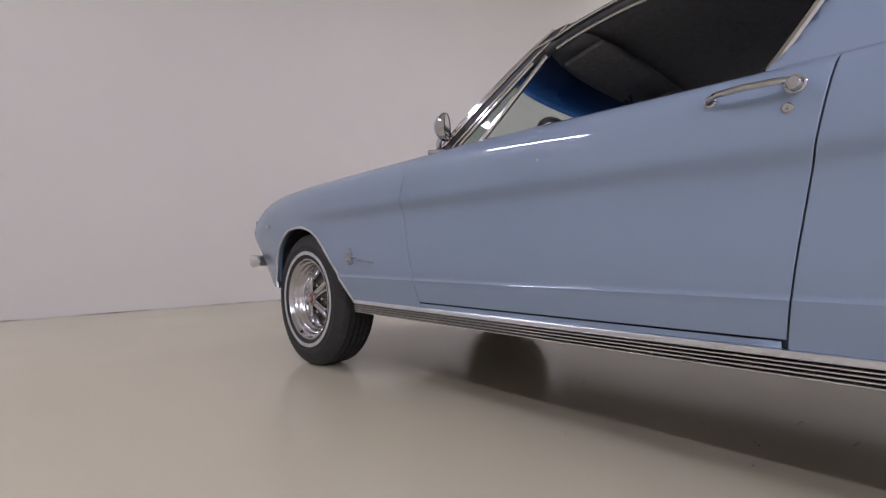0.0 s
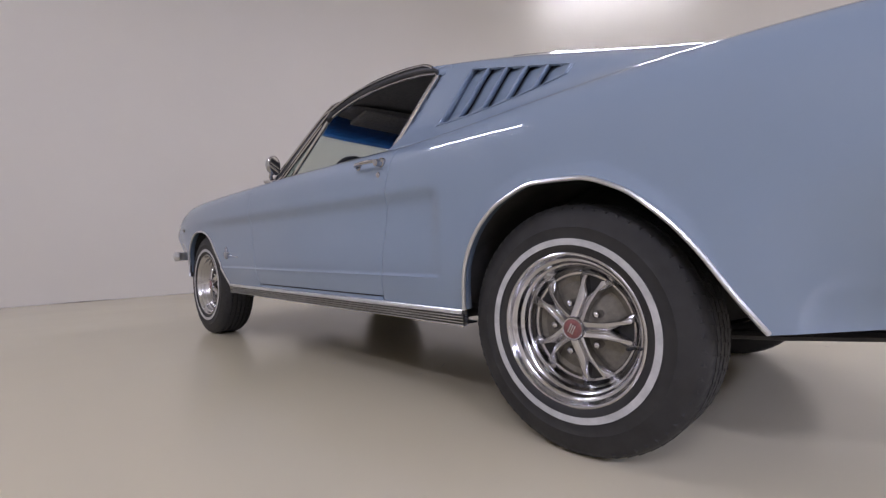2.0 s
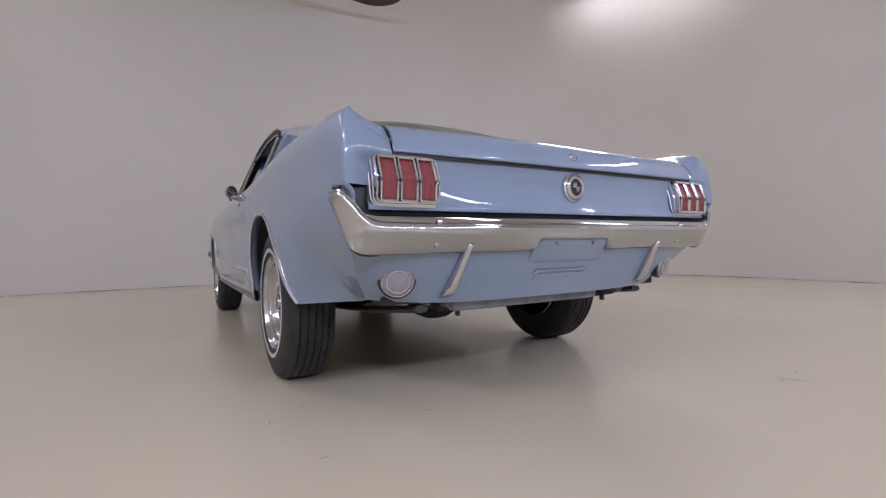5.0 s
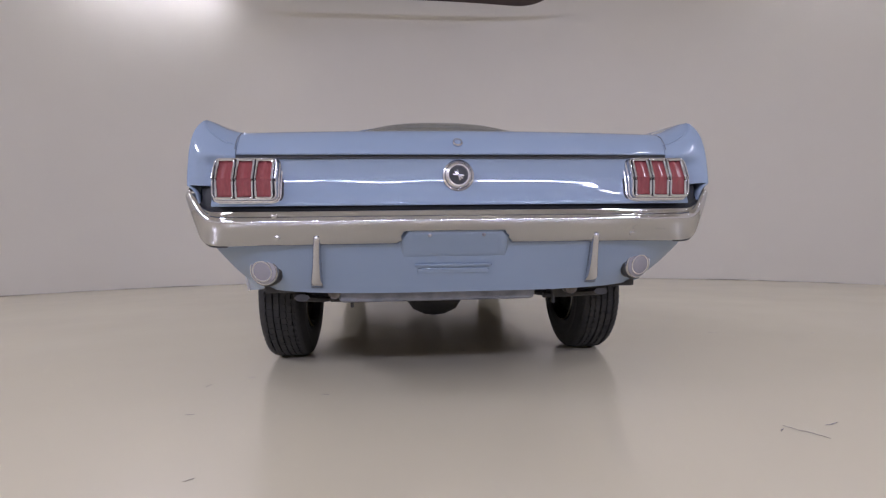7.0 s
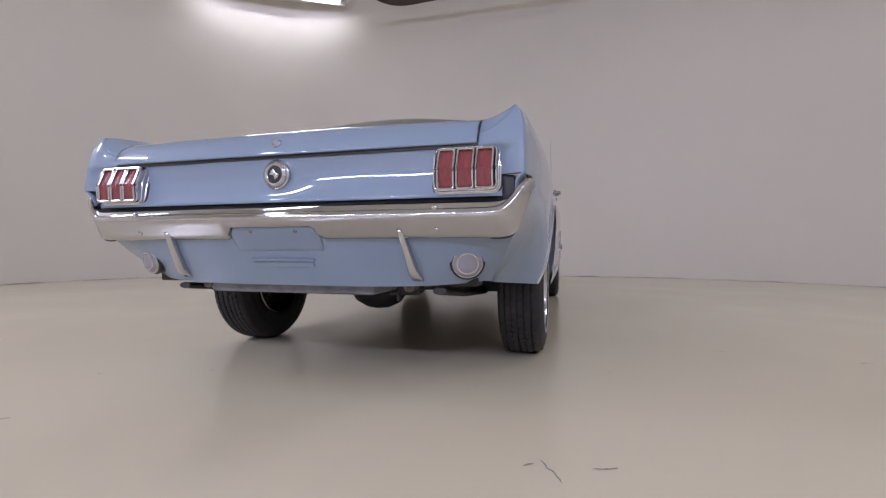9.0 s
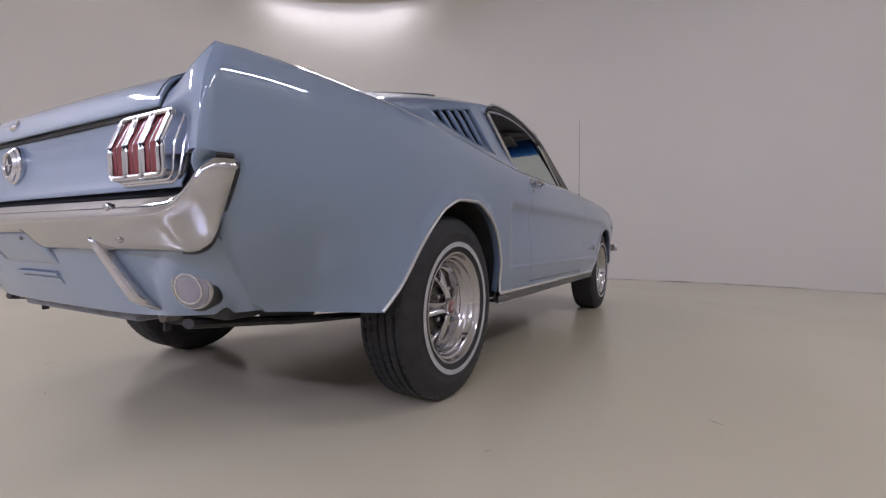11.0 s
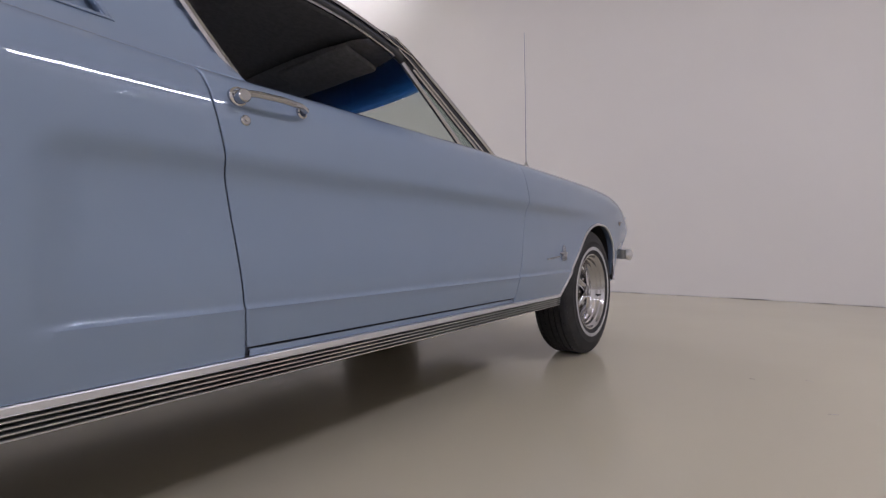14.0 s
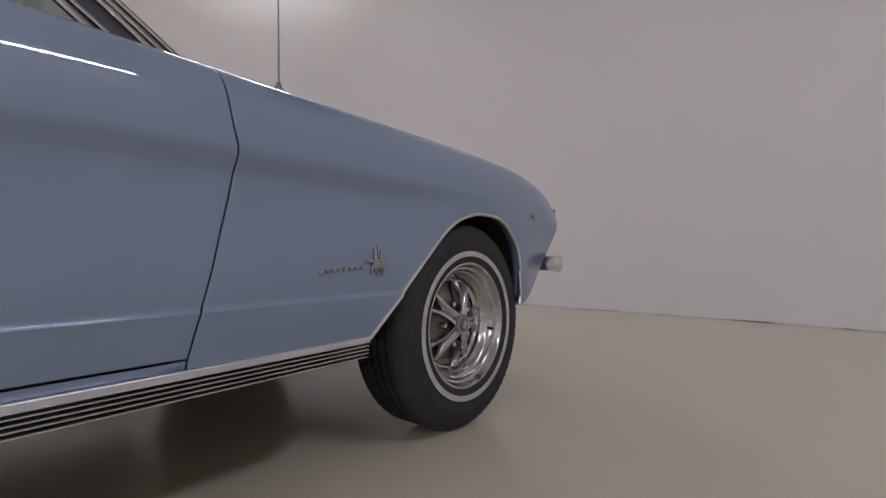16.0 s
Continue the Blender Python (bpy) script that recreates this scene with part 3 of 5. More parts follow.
def body_side(s):
    """The panels of one side; s: -1 left, 1 right."""
    flip = (lambda b: b) if s < 0 else mirrored
    out = (-1, 0, 0)

    def put(name, bm, mat, parent=car, label="", **kw):
        return part(name, flip(bm), mat, parent, label, **kw)

    fender = put("front_fender", sheet(edge_flange(side_panel(fender_ys(), lo_front, TOP, rear=GAP_F), 0.03), out), PAINT, car, "light blue front fender", thick=0.006)
    door_ys = [0.7125, 0.7155] + spread(0.74, 1.87, 34) + [1.8945, 1.8975]
    door = put("door", sheet(edge_flange(side_panel(door_ys, lambda y: 0.371, TOP, front=lambda z: GAP_F(z) - 0.0042, rear=lambda z: GAP_R(z) + 0.0036), 0.03), out), PAINT, car, "light blue closed door", thick=0.006)
    quarter = put("quarter_panel", sheet(edge_flange(side_panel(quarter_ys(), lo_rear, TOP, front=GAP_R, rear=TAIL), 0.03), out), PAINT, car, "light blue rear quarter panel", thick=0.006)
    # dark shut lines behind the gaps, with the gaps' shade put into their colour
    for f in (GAP_F, GAP_R):
        rows = [[(-(side_x(f(z), z) - 0.009), f(z) - 0.02, z), (-(side_x(f(z), z) - 0.009), f(z) + 0.02, z)] for z in spread(0.345, 0.905, 20)]
        put("door_jamb", sheet(rows, out), JAMB, car, "blue shut line darkened for the shade in the gap", thick=0.004)
    put("door_sill", sheet([[(-(side_x(y, 0.36) - 0.010), y, 0.36), (-(side_x(y, 0.36) - 0.010), y, 0.378)] for y in spread(0.70, 1.90, 20)], out), TRIM_SHADE_BLACK, car, thick=0.004)
    put("sill", sheet([[(-(side_x(y, z) - 0.0012), y, z) for z in (0.347, 0.356, 0.3655)] + [(-(side_x(y, 0.365) - 0.02), y, 0.3665)] for y in spread(0.76, 1.826, 20)], out), PAINT, car, "light blue sill under the door", thick=0.004)

    # wheel openings: chrome lip and black housing
    for name, f, a, b, hub in (("front", ARCH_F, 2.25, 2.978, FRONT), ("rear", ARCH_R, -0.425, 0.338, REAR)):
        pts = arch_points(f, a, b, 60, 0.001)
        if name == "front":
            pts.append((pts[-1][0], 2.979, 0.40))
            pts.append((pts[-1][0], 2.97, 0.372))
        else:
            pts.append((pts[-1][0], 0.339, 0.352))
        put("wheel_arch_trim", tube(pts, 0.006, 8), SATIN, car, "chrome wheel opening trim")
        rows = []
        for x, y, z in pts:
            rows.append([(x + 0.008, y, z), (x + 0.03, y + (y - hub) * 0.03, z + 0.012), (x + 0.16, y + (y - hub) * 0.05, z + 0.02), (-0.50, y + (y - hub) * 0.05, z + 0.02)])
        put("wheel_housing", sheet(rows), BLACK, car, "black wheel housing", thick=0.004)
        rows = []
        for x, y, z in pts:
            rows.append([(-0.50, y + (y - hub) * 0.05, z + 0.02), (-0.50, hub + (y - hub) * 0.4, 0.30)])
        put("wheel_housing_back", sheet(rows, out), BLACK, car, thick=0.004)

    # ribbed rocker moulding
    rows = []
    ribs = []
    prof = [(-0.006, 0.3520), (0.009, 0.3510), (0.0105, 0.3490), (0.0115, 0.3385), (0.0095, 0.3365), (-0.008, 0.3355)]
    z = 0.3316
    for k in range(4):
        ribs.append([(-0.012, z), (0.0060, z - 0.0002), (0.0085, z - 0.0012), (0.0085, z - 0.0036), (0.0060, z - 0.0046), (-0.012, z - 0.0048)])
        z -= 0.0090
    ys = spread(0.352, 2.246, 30)
    def ex(y):
        return WIDTH(y) - 0.030
    put("rocker_backing", sheet([[(-(ex(y) - 0.006), y, 0.3525), (-(ex(y) - 0.010), y, 0.34), (-(ex(y) - 0.016), y, 0.306), (-(ex(y) - 0.06), y, 0.304)] for y in ys], out), TRIM_SHADE_BLACK, car, "black rocker panel", thick=0.006)
    mould = put("rocker_moulding", sheet([[(-(ex(y) + o), y, zz) for o, zz in prof] for y in ys], out), SATIN, car, "ribbed bright metal rocker moulding", angle=20)
    for rib in ribs:
        put("rib", sheet([[(-(ex(y) + o - (0.3335 - zz) * 0.12), y, zz) for o, zz in rib] for y in ys], out), SATIN, mould, angle=20)

    # door furniture
    hx = -(side_x(0.758, 0.845) + 0.0)
    def hz(y):
        return 0.859 + (y - 0.73) * 0.015
    put("door_handle", merged(
        tube([(hx - 0.004, 0.720, hz(0.720)), (hx - 0.022, 0.730, hz(0.728)), (hx - 0.030, 0.753, hz(0.753) + 0.001), (hx - 0.031, 0.808, hz(0.808) + 0.002), (hx - 0.027, 0.853, hz(0.853)), (hx - 0.016, 0.871, hz(0.868) - 0.002), (hx + 0.004, 0.876, hz(0.878) - 0.004)], 0.0066, 10),
        moved(lathe([(0.018, -0.008), (0.018, 0.003), (0.014, 0.006)], 24), pose(hx - 0.002, 0.728, hz(0.728) - 0.003, 0, 0, 180)),
        moved(lathe([(0.013, -0.008), (0.012, 0.003), (0.008, 0.005)], 24), pose(hx + 0.002, 0.873, hz(0.873) - 0.004, 0, 0, 180))), CHROME, door, "chrome pull handle")
    put("push_button", moved(lathe([(0.0125, 0.0), (0.0125, 0.026), (0.010, 0.029), (0.0003, 0.030)], 20), pose(hx - 0.003, 0.728, hz(0.728) - 0.006, 0, 0, 180)), CHROME, door)
    put("lock_cylinder", moved(lathe([(0.010, -0.004), (0.010, 0.003), (0.008, 0.005), (0.0035, 0.005), (0.0003, 0.003)], 20), pose(-side_x(0.740, 0.812), 0.740, 0.812, 0, 0, 180)), CHROME, door)
    # fender badge: a bar cluster, and small bars for the script
    bx = lambda y, z: -(side_x(y, z) + 0.003)
    by, bz = 2.262, 0.527
    def bar(y0, y1, z0, z1, h=0.0035, r=0.0012):
        """A slim bar on the fender's skin."""
        yc, zc = (y0 + y1) / 2, (z0 + z1) / 2
        return moved(box(-h, 0.003, y0 - yc, y1 - yc, z0 - zc, z1 - zc, r), pose(bx(yc, zc), yc, zc))
    put("fender_badge", merged(
        bar(by - 0.011, by - 0.0055, bz - 0.022, bz + 0.036), bar(by - 0.002, by + 0.0035, bz - 0.027, bz + 0.044), bar(by + 0.007, by + 0.0125, bz - 0.022, bz + 0.034),
        bar(by - 0.040, by + 0.030, bz + 0.004, bz + 0.012, 0.006, 0.003), bar(by - 0.018, by + 0.024, bz - 0.010, bz + 0.005, 0.006, 0.003),
        bar(by - 0.022, by - 0.016, bz - 0.024, bz - 0.006), bar(by + 0.016, by + 0.022, bz - 0.024, bz - 0.006)), BADGE_METAL, fender, "weathered metal fender badge shape")
    for k in range(8):
        yy = by - 0.050 - 0.0165 * k
        put("script_bar", bar(yy - 0.0062, yy + 0.0062, bz - 0.0085 - 0.0012 * k - 0.0016 * (k % 2), bz - 0.0030 - 0.0012 * k, 0.0025), BADGE_METAL, fender)
    fy, fz = 3.105, 0.702
    put("side_emblem", tube([(bx(fy - 0.030, fz), fy - 0.030, fz + 0.004), (bx(fy - 0.012, fz), fy - 0.012, fz - 0.010), (bx(fy + 0.008, fz), fy + 0.008, fz - 0.003), (bx(fy + 0.028, fz), fy + 0.028, fz + 0.007)], 0.0050, 8), CHROME, fender, "small chrome chevron")

    # side glass, its frame and the quarter light
    rows = [[(-XG(zz), 1.603 - (zz - 0.92) * 0.83 + (0.127 - (zz - 0.905) * 0.27 - 0.012) * f, zz) for f in spread(0, 1, 4)] for zz in spread(0.908, 1.165, 10)]
    put("quarter_light", sheet(rows, out), GLASS, door, "clear glass of the quarter light", thick=0.004).visible_shadow = False
    rows = [[(-XG(0.912) + o, y, 0.913) for o in (0.0, 0.02, 0.05)] for y in spread(0.79, 1.60, 12)]
    put("window_slot", sheet(rows, (0, 0, 1)), TRIM_SHADE_BLACK, door, "slot of the lowered side window", thick=0.003)
    trim = [(-(XG(zz) + 0.004), WIN_REAR(zz), zz) for zz in spread(0.925, 1.19, 10)]
    trim += [(-(XG(WIN_TOP(y)) + 0.004), y, WIN_TOP(y) - 0.004) for y in spread(0.645, 1.36, 22)]
    put("window_frame", tube(trim, 0.0055, 8), CHROME, door, "chrome window frame")
    put("window_rear_post", tube(trim[:11], 0.010, 8), CHROME, door, "chrome post behind the window")
    put("vent_bar", tube([(-(XG(zz) + 0.003), 1.603 - (zz - 0.92) * 0.83, zz) for zz in spread(0.908, 1.172, 8)], 0.0095, 8), CHROME, door, "chrome bar of the quarter light")
    put("vent_frame", tube([(-(XG(zz) + 0.003), 1.73 - (zz - 0.905) * 1.10, zz) for zz in spread(0.908, 1.165, 8)], 0.007, 8), CHROME, door)
    put("belt_trim", tube([(-(XG(0.918) + 0.006), y, 0.917) for y in spread(0.79, 1.73, 20)], 0.006, 6), CHROME, door)
    put("lock_knob", moved(lathe([(0.0065, -0.02), (0.007, 0.010), (0.004, 0.016), (0.0003, 0.017)], 10), pose(-0.70, 0.98, 0.925, 0, -90, 0)), TRIM_SHADE_BLACK, door)
    # ledge between shoulder and glass
    rows = [[(-(side_x(y, TOP(y)) + 0.001), y, TOP(y) - 0.0005), (-(XG(0.915) + 0.004), y, 0.914)] for y in spread(0.66, 1.90, 20)]
    put("door_top", sheet(rows, (0, 0, 1)), PAINT, car, thick=0.005)

    # windscreen post between the quarter light and the screen, with its bright trims
    rows = []
    for z in spread(0.893, 1.262, 14):
        yb, yf = POST_B(z), POST_F(z)
        rows.append([(-(XG(z) + 0.004), yb, z), (-(XG(z) + 0.012), yb + (yf - yb) * 0.3, z), (-(XG(z) + 0.006), yb + (yf - yb) * 0.7, z), (-(XG(z) - 0.018), yf, z), (-(XG(z) - 0.05), yf - 0.03, z)])
    put("windscreen_post", sheet(rows, out), TRIM_SHADE_BLACK, car, "dark windscreen post with bright trims", thick=0.006)
    for f, o, r in ((0.16, 0.012, 0.004), (0.70, 0.009, 0.005), (0.98, -0.012, 0.0055)):
        pts = [(-(XG(z) + o), POST_B(z) + (POST_F(z) - POST_B(z)) * f, z) for z in spread(0.898, 1.258, 14)]
        put("post_trim", tube(pts, r, 8), CHROME, car, "chrome windscreen post trim")
    def lift(y):
        return 0.006 + 0.028 * step(y, 0.60, 0.72)
    rail = [(-(XG(WIN_TOP(y)) + 0.004), y, WIN_TOP(y) + lift(y)) for y in spread(0.66, 1.36, 24)] + [(-(XG(z) + 0.012), POST_B(z) + 0.55 * (POST_F(z) - POST_B(z)), z) for z in (1.212, 1.17, 1.10, 1.03, 0.96, 0.905)]
    put("drip_rail", tube(rail, 0.006, 8), CHROME, car, "chrome drip rail")
    rows = [[(-(XG(WIN_TOP(y)) - 0.002), y, WIN_TOP(y) - 0.004), (-(XG(WIN_TOP(y)) + 0.003), y, WIN_TOP(y) + 0.5 * lift(y)), (-(XG(WIN_TOP(y)) + 0.001), y, WIN_TOP(y) + lift(y) + 0.002)] for y in spread(0.635, 1.40, 20)]
    put("window_header", sheet(rows, out), TRIM_SHADE_BLACK, car, "dark strip over the side window", thick=0.006)
    rows = []
    for y in spread(0.575, 0.69, 10):
        f = step(y, 0.58, 0.66)
        row = []
        for z, x in ((WIN_TOP(y) - 0.006, XG(WIN_TOP(y)) + 0.0005), ((WIN_TOP(y) + EDGE_Z(y)) / 2, XG(WIN_TOP(y)) - 0.004), (EDGE_Z(y) - 0.001, EDGE_X(y) - 0.004)):
            inner = -sail_point(0.60, min(z, 1.215)).x - 0.003
            row.append((-(inner + (x - inner) * f), y, z))
        rows.append(row)
    put("roof_corner", sheet(rows, out), PAINT, car, thick=0.004)
    return fender, door, quarter


ROOF_C = curve((-0.78, 0.925), (-0.6, 0.985), (-0.3, 1.090), (0.0, 1.190), (0.3, 1.266), (0.62, 1.318), (1.0, 1.338), (1.25, 1.325), (1.50, 1.278))
EDGE_Z = curve((-0.80, 0.925), (-0.6, 0.955), (-0.3, 1.010), (0.0, 1.080), (0.3, 1.160), (0.6, 1.232), (0.85, 1.280), (1.0, 1.290), (1.2, 1.284), (1.40, 1.262), (1.50, 1.235))
EDGE_X = curve((-0.80, 0.74), (-0.5, 0.70), (0.0, 0.655), (0.4, 0.635), (0.8, 0.628), (1.42, 0.628))


def roof_row(y, n=14, x0=0.0):
    c, e, xe = ROOF_C(y), EDGE_Z(y), EDGE_X(y)
    row = []
    for k in range(n + 1):
        u = k / n
        x = x0 + (xe - x0) * u
        w = x / xe
        row.append((x, y, e + (c - e) * (1 - w ** 2.6) ** 0.8))
    return row


def full_row(y, x0=0.0, n=14):
    half = roof_row(y, n, x0)
    return [(-x, yy, z) for x, yy, z in half[:0:-1]] + half


def sail_row(y):
    """From the roof's side edge down to the shoulder."""
    xe, ze = EDGE_X(y), EDGE_Z(y)
    xs, zs = side_x(y, TOP(y)), TOP(y)
    row = [(-x, yy, z) for x, yy, z in roof_row(y, 6, 0.50)]
    for k in range(1, 49):
        u = k / 48
        bulge = 0.030 * math.sin(math.pi * u) * min(1, (ze - zs) / 0.15)
        x = xe + (xs - xe) * (0.55 * u + 0.45 * u ** 3) + bulge * (1 - u)
        z = ze + (zs - ze) * u
        row.append((-x, y, z))
    return row


def sail_point(y, z, out=0.0):
    row = sail_row(y)[6:]
    for a, b in zip(row, row[1:]):
        if b[2] <= z <= a[2]:
            t = (a[2] - z) / max(a[2] - b[2], 1e-6)
            return Vector((a[0] + (b[0] - a[0]) * t - out, y, z))
    return Vector((row[0][0] - out, y, z))


def greenhouse():
    part("roof", sheet([full_row(y) for y in spread(0.40, 1.46, 26)], (0, 0, 1)), PAINT, car, "light blue fastback roof", thick=0.008)
    part("rear_window", sheet([[(x * 0.50 / EDGE_X(y), yy, z + 0.001) for x, yy, z in full_row(y)] for y in spread(-0.60, 0.395, 20)], (0, 0, 1)), GLASS, car, "sloping rear window", thick=0.004).visible_shadow = False
    ring = [(x * 0.50 / EDGE_X(0.395), yy, z + 0.004) for x, yy, z in full_row(0.395)]
    part("rear_window_trim", tube(ring, 0.004, 8), CHROME, car, "chrome rear window trim")
    for s in (-1, 1):
        side = [(s * 0.50, y, roof_row(y, 10, 0)[8][2] + 0.004) for y in spread(-0.60, 0.395, 16)]
        part("rear_window_trim", tube(side, 0.004, 8), CHROME, car)
        rows = [sail_row(y) for y in spread(-0.80, 0.60, 210)]
        # towards the door the sail ends along the window post
        for k in range(1, 9):
            rows.append([(x, min(0.60 + 0.026 * k, max(0.60, WIN_REAR(min(max(z, 0.92), 1.21)) - 0.004)), z) for x, y, z in sail_row(0.60 + 0.0 * k)])
        bm = sheet(rows, (-1, 0, 0.4))

        # five louvres in an opening through the panel
        def lp(u, v, out):
            y = 0.552 - 0.48 * u - 0.085 * v + 0.075 * u * v
            zb = 0.983 + 0.050 * u * u
            zt = 1.174 - 0.105 * u
            return sail_point(y, zb + (zt - zb) * v, out)

        def inside(p):
            u = 0.5
            for _ in range(12):
                zb, zt = 0.983 + 0.050 * u * u, 1.174 - 0.105 * u
                v = (p.z - zb) / (zt - zb)
                u = (0.552 - 0.085 * v - p.y) / (0.48 - 0.075 * v)
                u = min(max(u, -0.3), 1.3)
            return 0.0 < u < 1.0 and 0.0 < v < 1.0
        bmesh.ops.delete(bm, geom=[f for f in bm.faces if inside(f.calc_center_median())], context="FACES")
        sail = part("sail_panel", bm if s < 0 else mirrored(bm), PAINT, car, "light blue roof side panel", thick=0.006)
        rows = [[lp(u, v, -0.034) for v in spread(-0.03, 1.03, 6)] for u in spread(-0.02, 1.02, 12)]
        bm = sheet(rows, (-1, 0, 0))
        part("louvre_recess", bm if s < 0 else mirrored(bm), VINYL, sail, "dark louvre recess", thick=0.003)
        # each vane lies flush at its rear edge and sinks inwards towards the front
        for k in range(5):
            rows = []
            for v in spread(0, 1, 8):
                rows.append([lp((k + f) / 5.0, v, o) for f, o in ((0.0, -0.024), (0.12, -0.021), (0.40, -0.012), (0.70, -0.003), (0.86, 0.002), (0.93, 0.005), (0.985, 0.005), (1.0, 0.002), (1.0, -0.016))])
            bm = sheet(rows, (-1, 0, 0))
            part("louvre_slat", bm if s < 0 else mirrored(bm), PAINT, sail, "light blue angled louvre vane", thick=0.002, angle=40)
        ring = [(u, 0.0) for u in spread(0, 1, 12)] + [(1.0, v) for v in spread(0, 1, 4)[1:]] + [(u, 1.0) for u in spread(1, 0, 12)[1:]] + [(0.0, v) for v in spread(1, 0, 6)[1:]]
        rows = []
        for u, v in ring:
            du, dv = (u - 0.5) * 2, (v - 0.5) * 2
            grow = [(u + du * g, v + dv * g * 2.2) for g in (0.020, 0.016, 0.002, -0.002, -0.002)]
            rows.append([lp(gu, gv, o) for (gu, gv), o in zip(grow, (0.001, 0.0035, 0.0040, 0.001, -0.034))])
        bm = sheet(rows, (-1, 0, 0))
        part("louvre_frame", bm if s < 0 else mirrored(bm), PAINT, sail, "light blue louvre surround", thick=0.002, angle=40)
    # windscreen with its blue shade band
    def screen(v, u):
        zb, zt = 0.905, 1.258
        z = zb + (zt - zb) * v
        xw = (XG(z) - 0.012)
        y = POST_F(z) - 0.012
        return (u * xw, y + 0.10 * (1 - abs(u) ** 2.4), z + 0.018 * v * (1 - u * u))
    us = spread(-1, 1, 24)
    part("windscreen", sheet([[screen(v, u) for u in us] for v in spread(0, 0.70, 8)], (0, 1, 0.6)), GLASS, car, "curved clear windscreen", thick=0.004).visible_shadow = False
    part("windscreen_shade_band", sheet([[screen(v, u) for u in us] for v in spread(0.702, 1.0, 5)], (0, 1, 0.6)), GLASS_BLUE, car, "blue tinted band of the windscreen", thick=0.004).visible_shadow = False
    part("windscreen_header", tube([(screen(1, u)[0], screen(1, u)[1] - 0.004, screen(1, u)[2] + 0.010) for u in us], 0.009, 8), CHROME, car, "chrome windscreen header")
    # interior
    rows = []
    for u in us:
        x, y, z = screen(0.94, u)
        rows.append([(x * 0.98, 1.30, roof_row(1.30, 20)[min(20, int(abs(x) / EDGE_X(1.30) * 20))][2] - 0.045), (x * 0.985, 1.38, z - 0.012), (x * 0.99, y - 0.02, z - 0.012), (x * 0.99, y - 0.016, z + 0.02)])
    part("header_lining", sheet(rows, (0, 0, -1)), CLOTH, car, "grey lining over the windscreen", thick=0.004)
    for x in (-0.33, 0.33):
        part("sun_visor", moved(box(-0.20, 0.20, -0.075, 0.075, -0.010, 0.010, 0.008), pose(x, 1.345, 1.212, -14)), CLOTH, car, "grey folded sun visor")
    rows = []
    for y in spread(-0.55, 1.36, 20):
        rows.append([(x * 0.97, yy, z - 0.028) for x, yy, z in full_row(y)])
    part("headliner", sheet([r for r in rows if r[0][1] > 0.36], (0, 0, -1)), CLOTH, car, "grey cloth headliner", thick=0.006)
    part("dashboard", merged(box(-0.70, 0.70, 1.55, 1.80, 0.66, 0.885, 0.03), box(-0.60, -0.20, 1.53, 1.65, 0.70, 0.90, 0.02)), VINYL, car, "black vinyl dashboard")
    wh = [(-0.42 + 0.185 * math.cos(a), 1.46 + 0.062 * math.sin(a), 0.872 + 0.172 * math.sin(a)) for a in spread(0, 2 * math.pi, 32)]
    wheel_ob = part("steering_wheel", tube(wh, 0.011, 8), VINYL, car, "thin black steering wheel")
    part("steering_column", merged(tube([(-0.42, 1.44, 0.875), (-0.42, 1.66, 0.80)], 0.02, 10), tube([(-0.60, 1.46, 0.872), (-0.24, 1.46, 0.872)], 0.009, 8)), SATIN, wheel_ob)
    for x in (-0.36, 0.36):
        seat = part("front_seat", box(x - 0.24, x + 0.24, 0.62, 1.10, 0.32, 0.52, 0.05, 3), VINYL, car, "black vinyl bucket seat")
        part("seat_back", moved(box(-0.23, 0.23, -0.06, 0.06, 0, 0.44, 0.045, 3), pose(x, 0.62, 0.46, 12)), VINYL, seat)
    part("rear_seat", merged(box(-0.58, 0.58, -0.12, 0.30, 0.36, 0.52, 0.05), moved(box(-0.58, 0.58, -0.05, 0.05, 0, 0.40, 0.04), pose(0, -0.14, 0.48, 14))), VINYL, car, "black rear bench seat")
    part("parcel_shelf", box(-0.70, 0.70, -0.70, -0.12, 0.80, 0.83, 0.01), VINYL, car)
    part("cabin_floor", box(-0.76, 0.76, 0.36, 1.95, 0.345, 0.365), BLACK, car)
    part("interior_mirror", merged(box(-0.11, 0.11, 1.385, 1.40, 1.115, 1.165, 0.008), tube([(0, 1.40, 1.14), (0, 1.42, 1.21)], 0.006, 8)), TRIM_SHADE_BLACK, car)


body_side(-1)
body_side(1)
greenhouse()


LID = curve((-0.962, 0.821), (-0.958, 0.838), (-0.952, 0.851), (-0.944, 0.866), (-0.93, 0.883), (-0.90, 0.901), (-0.87, 0.910), (-0.80, 0.924), (-0.70, 0.935), (-0.60, 0.937))


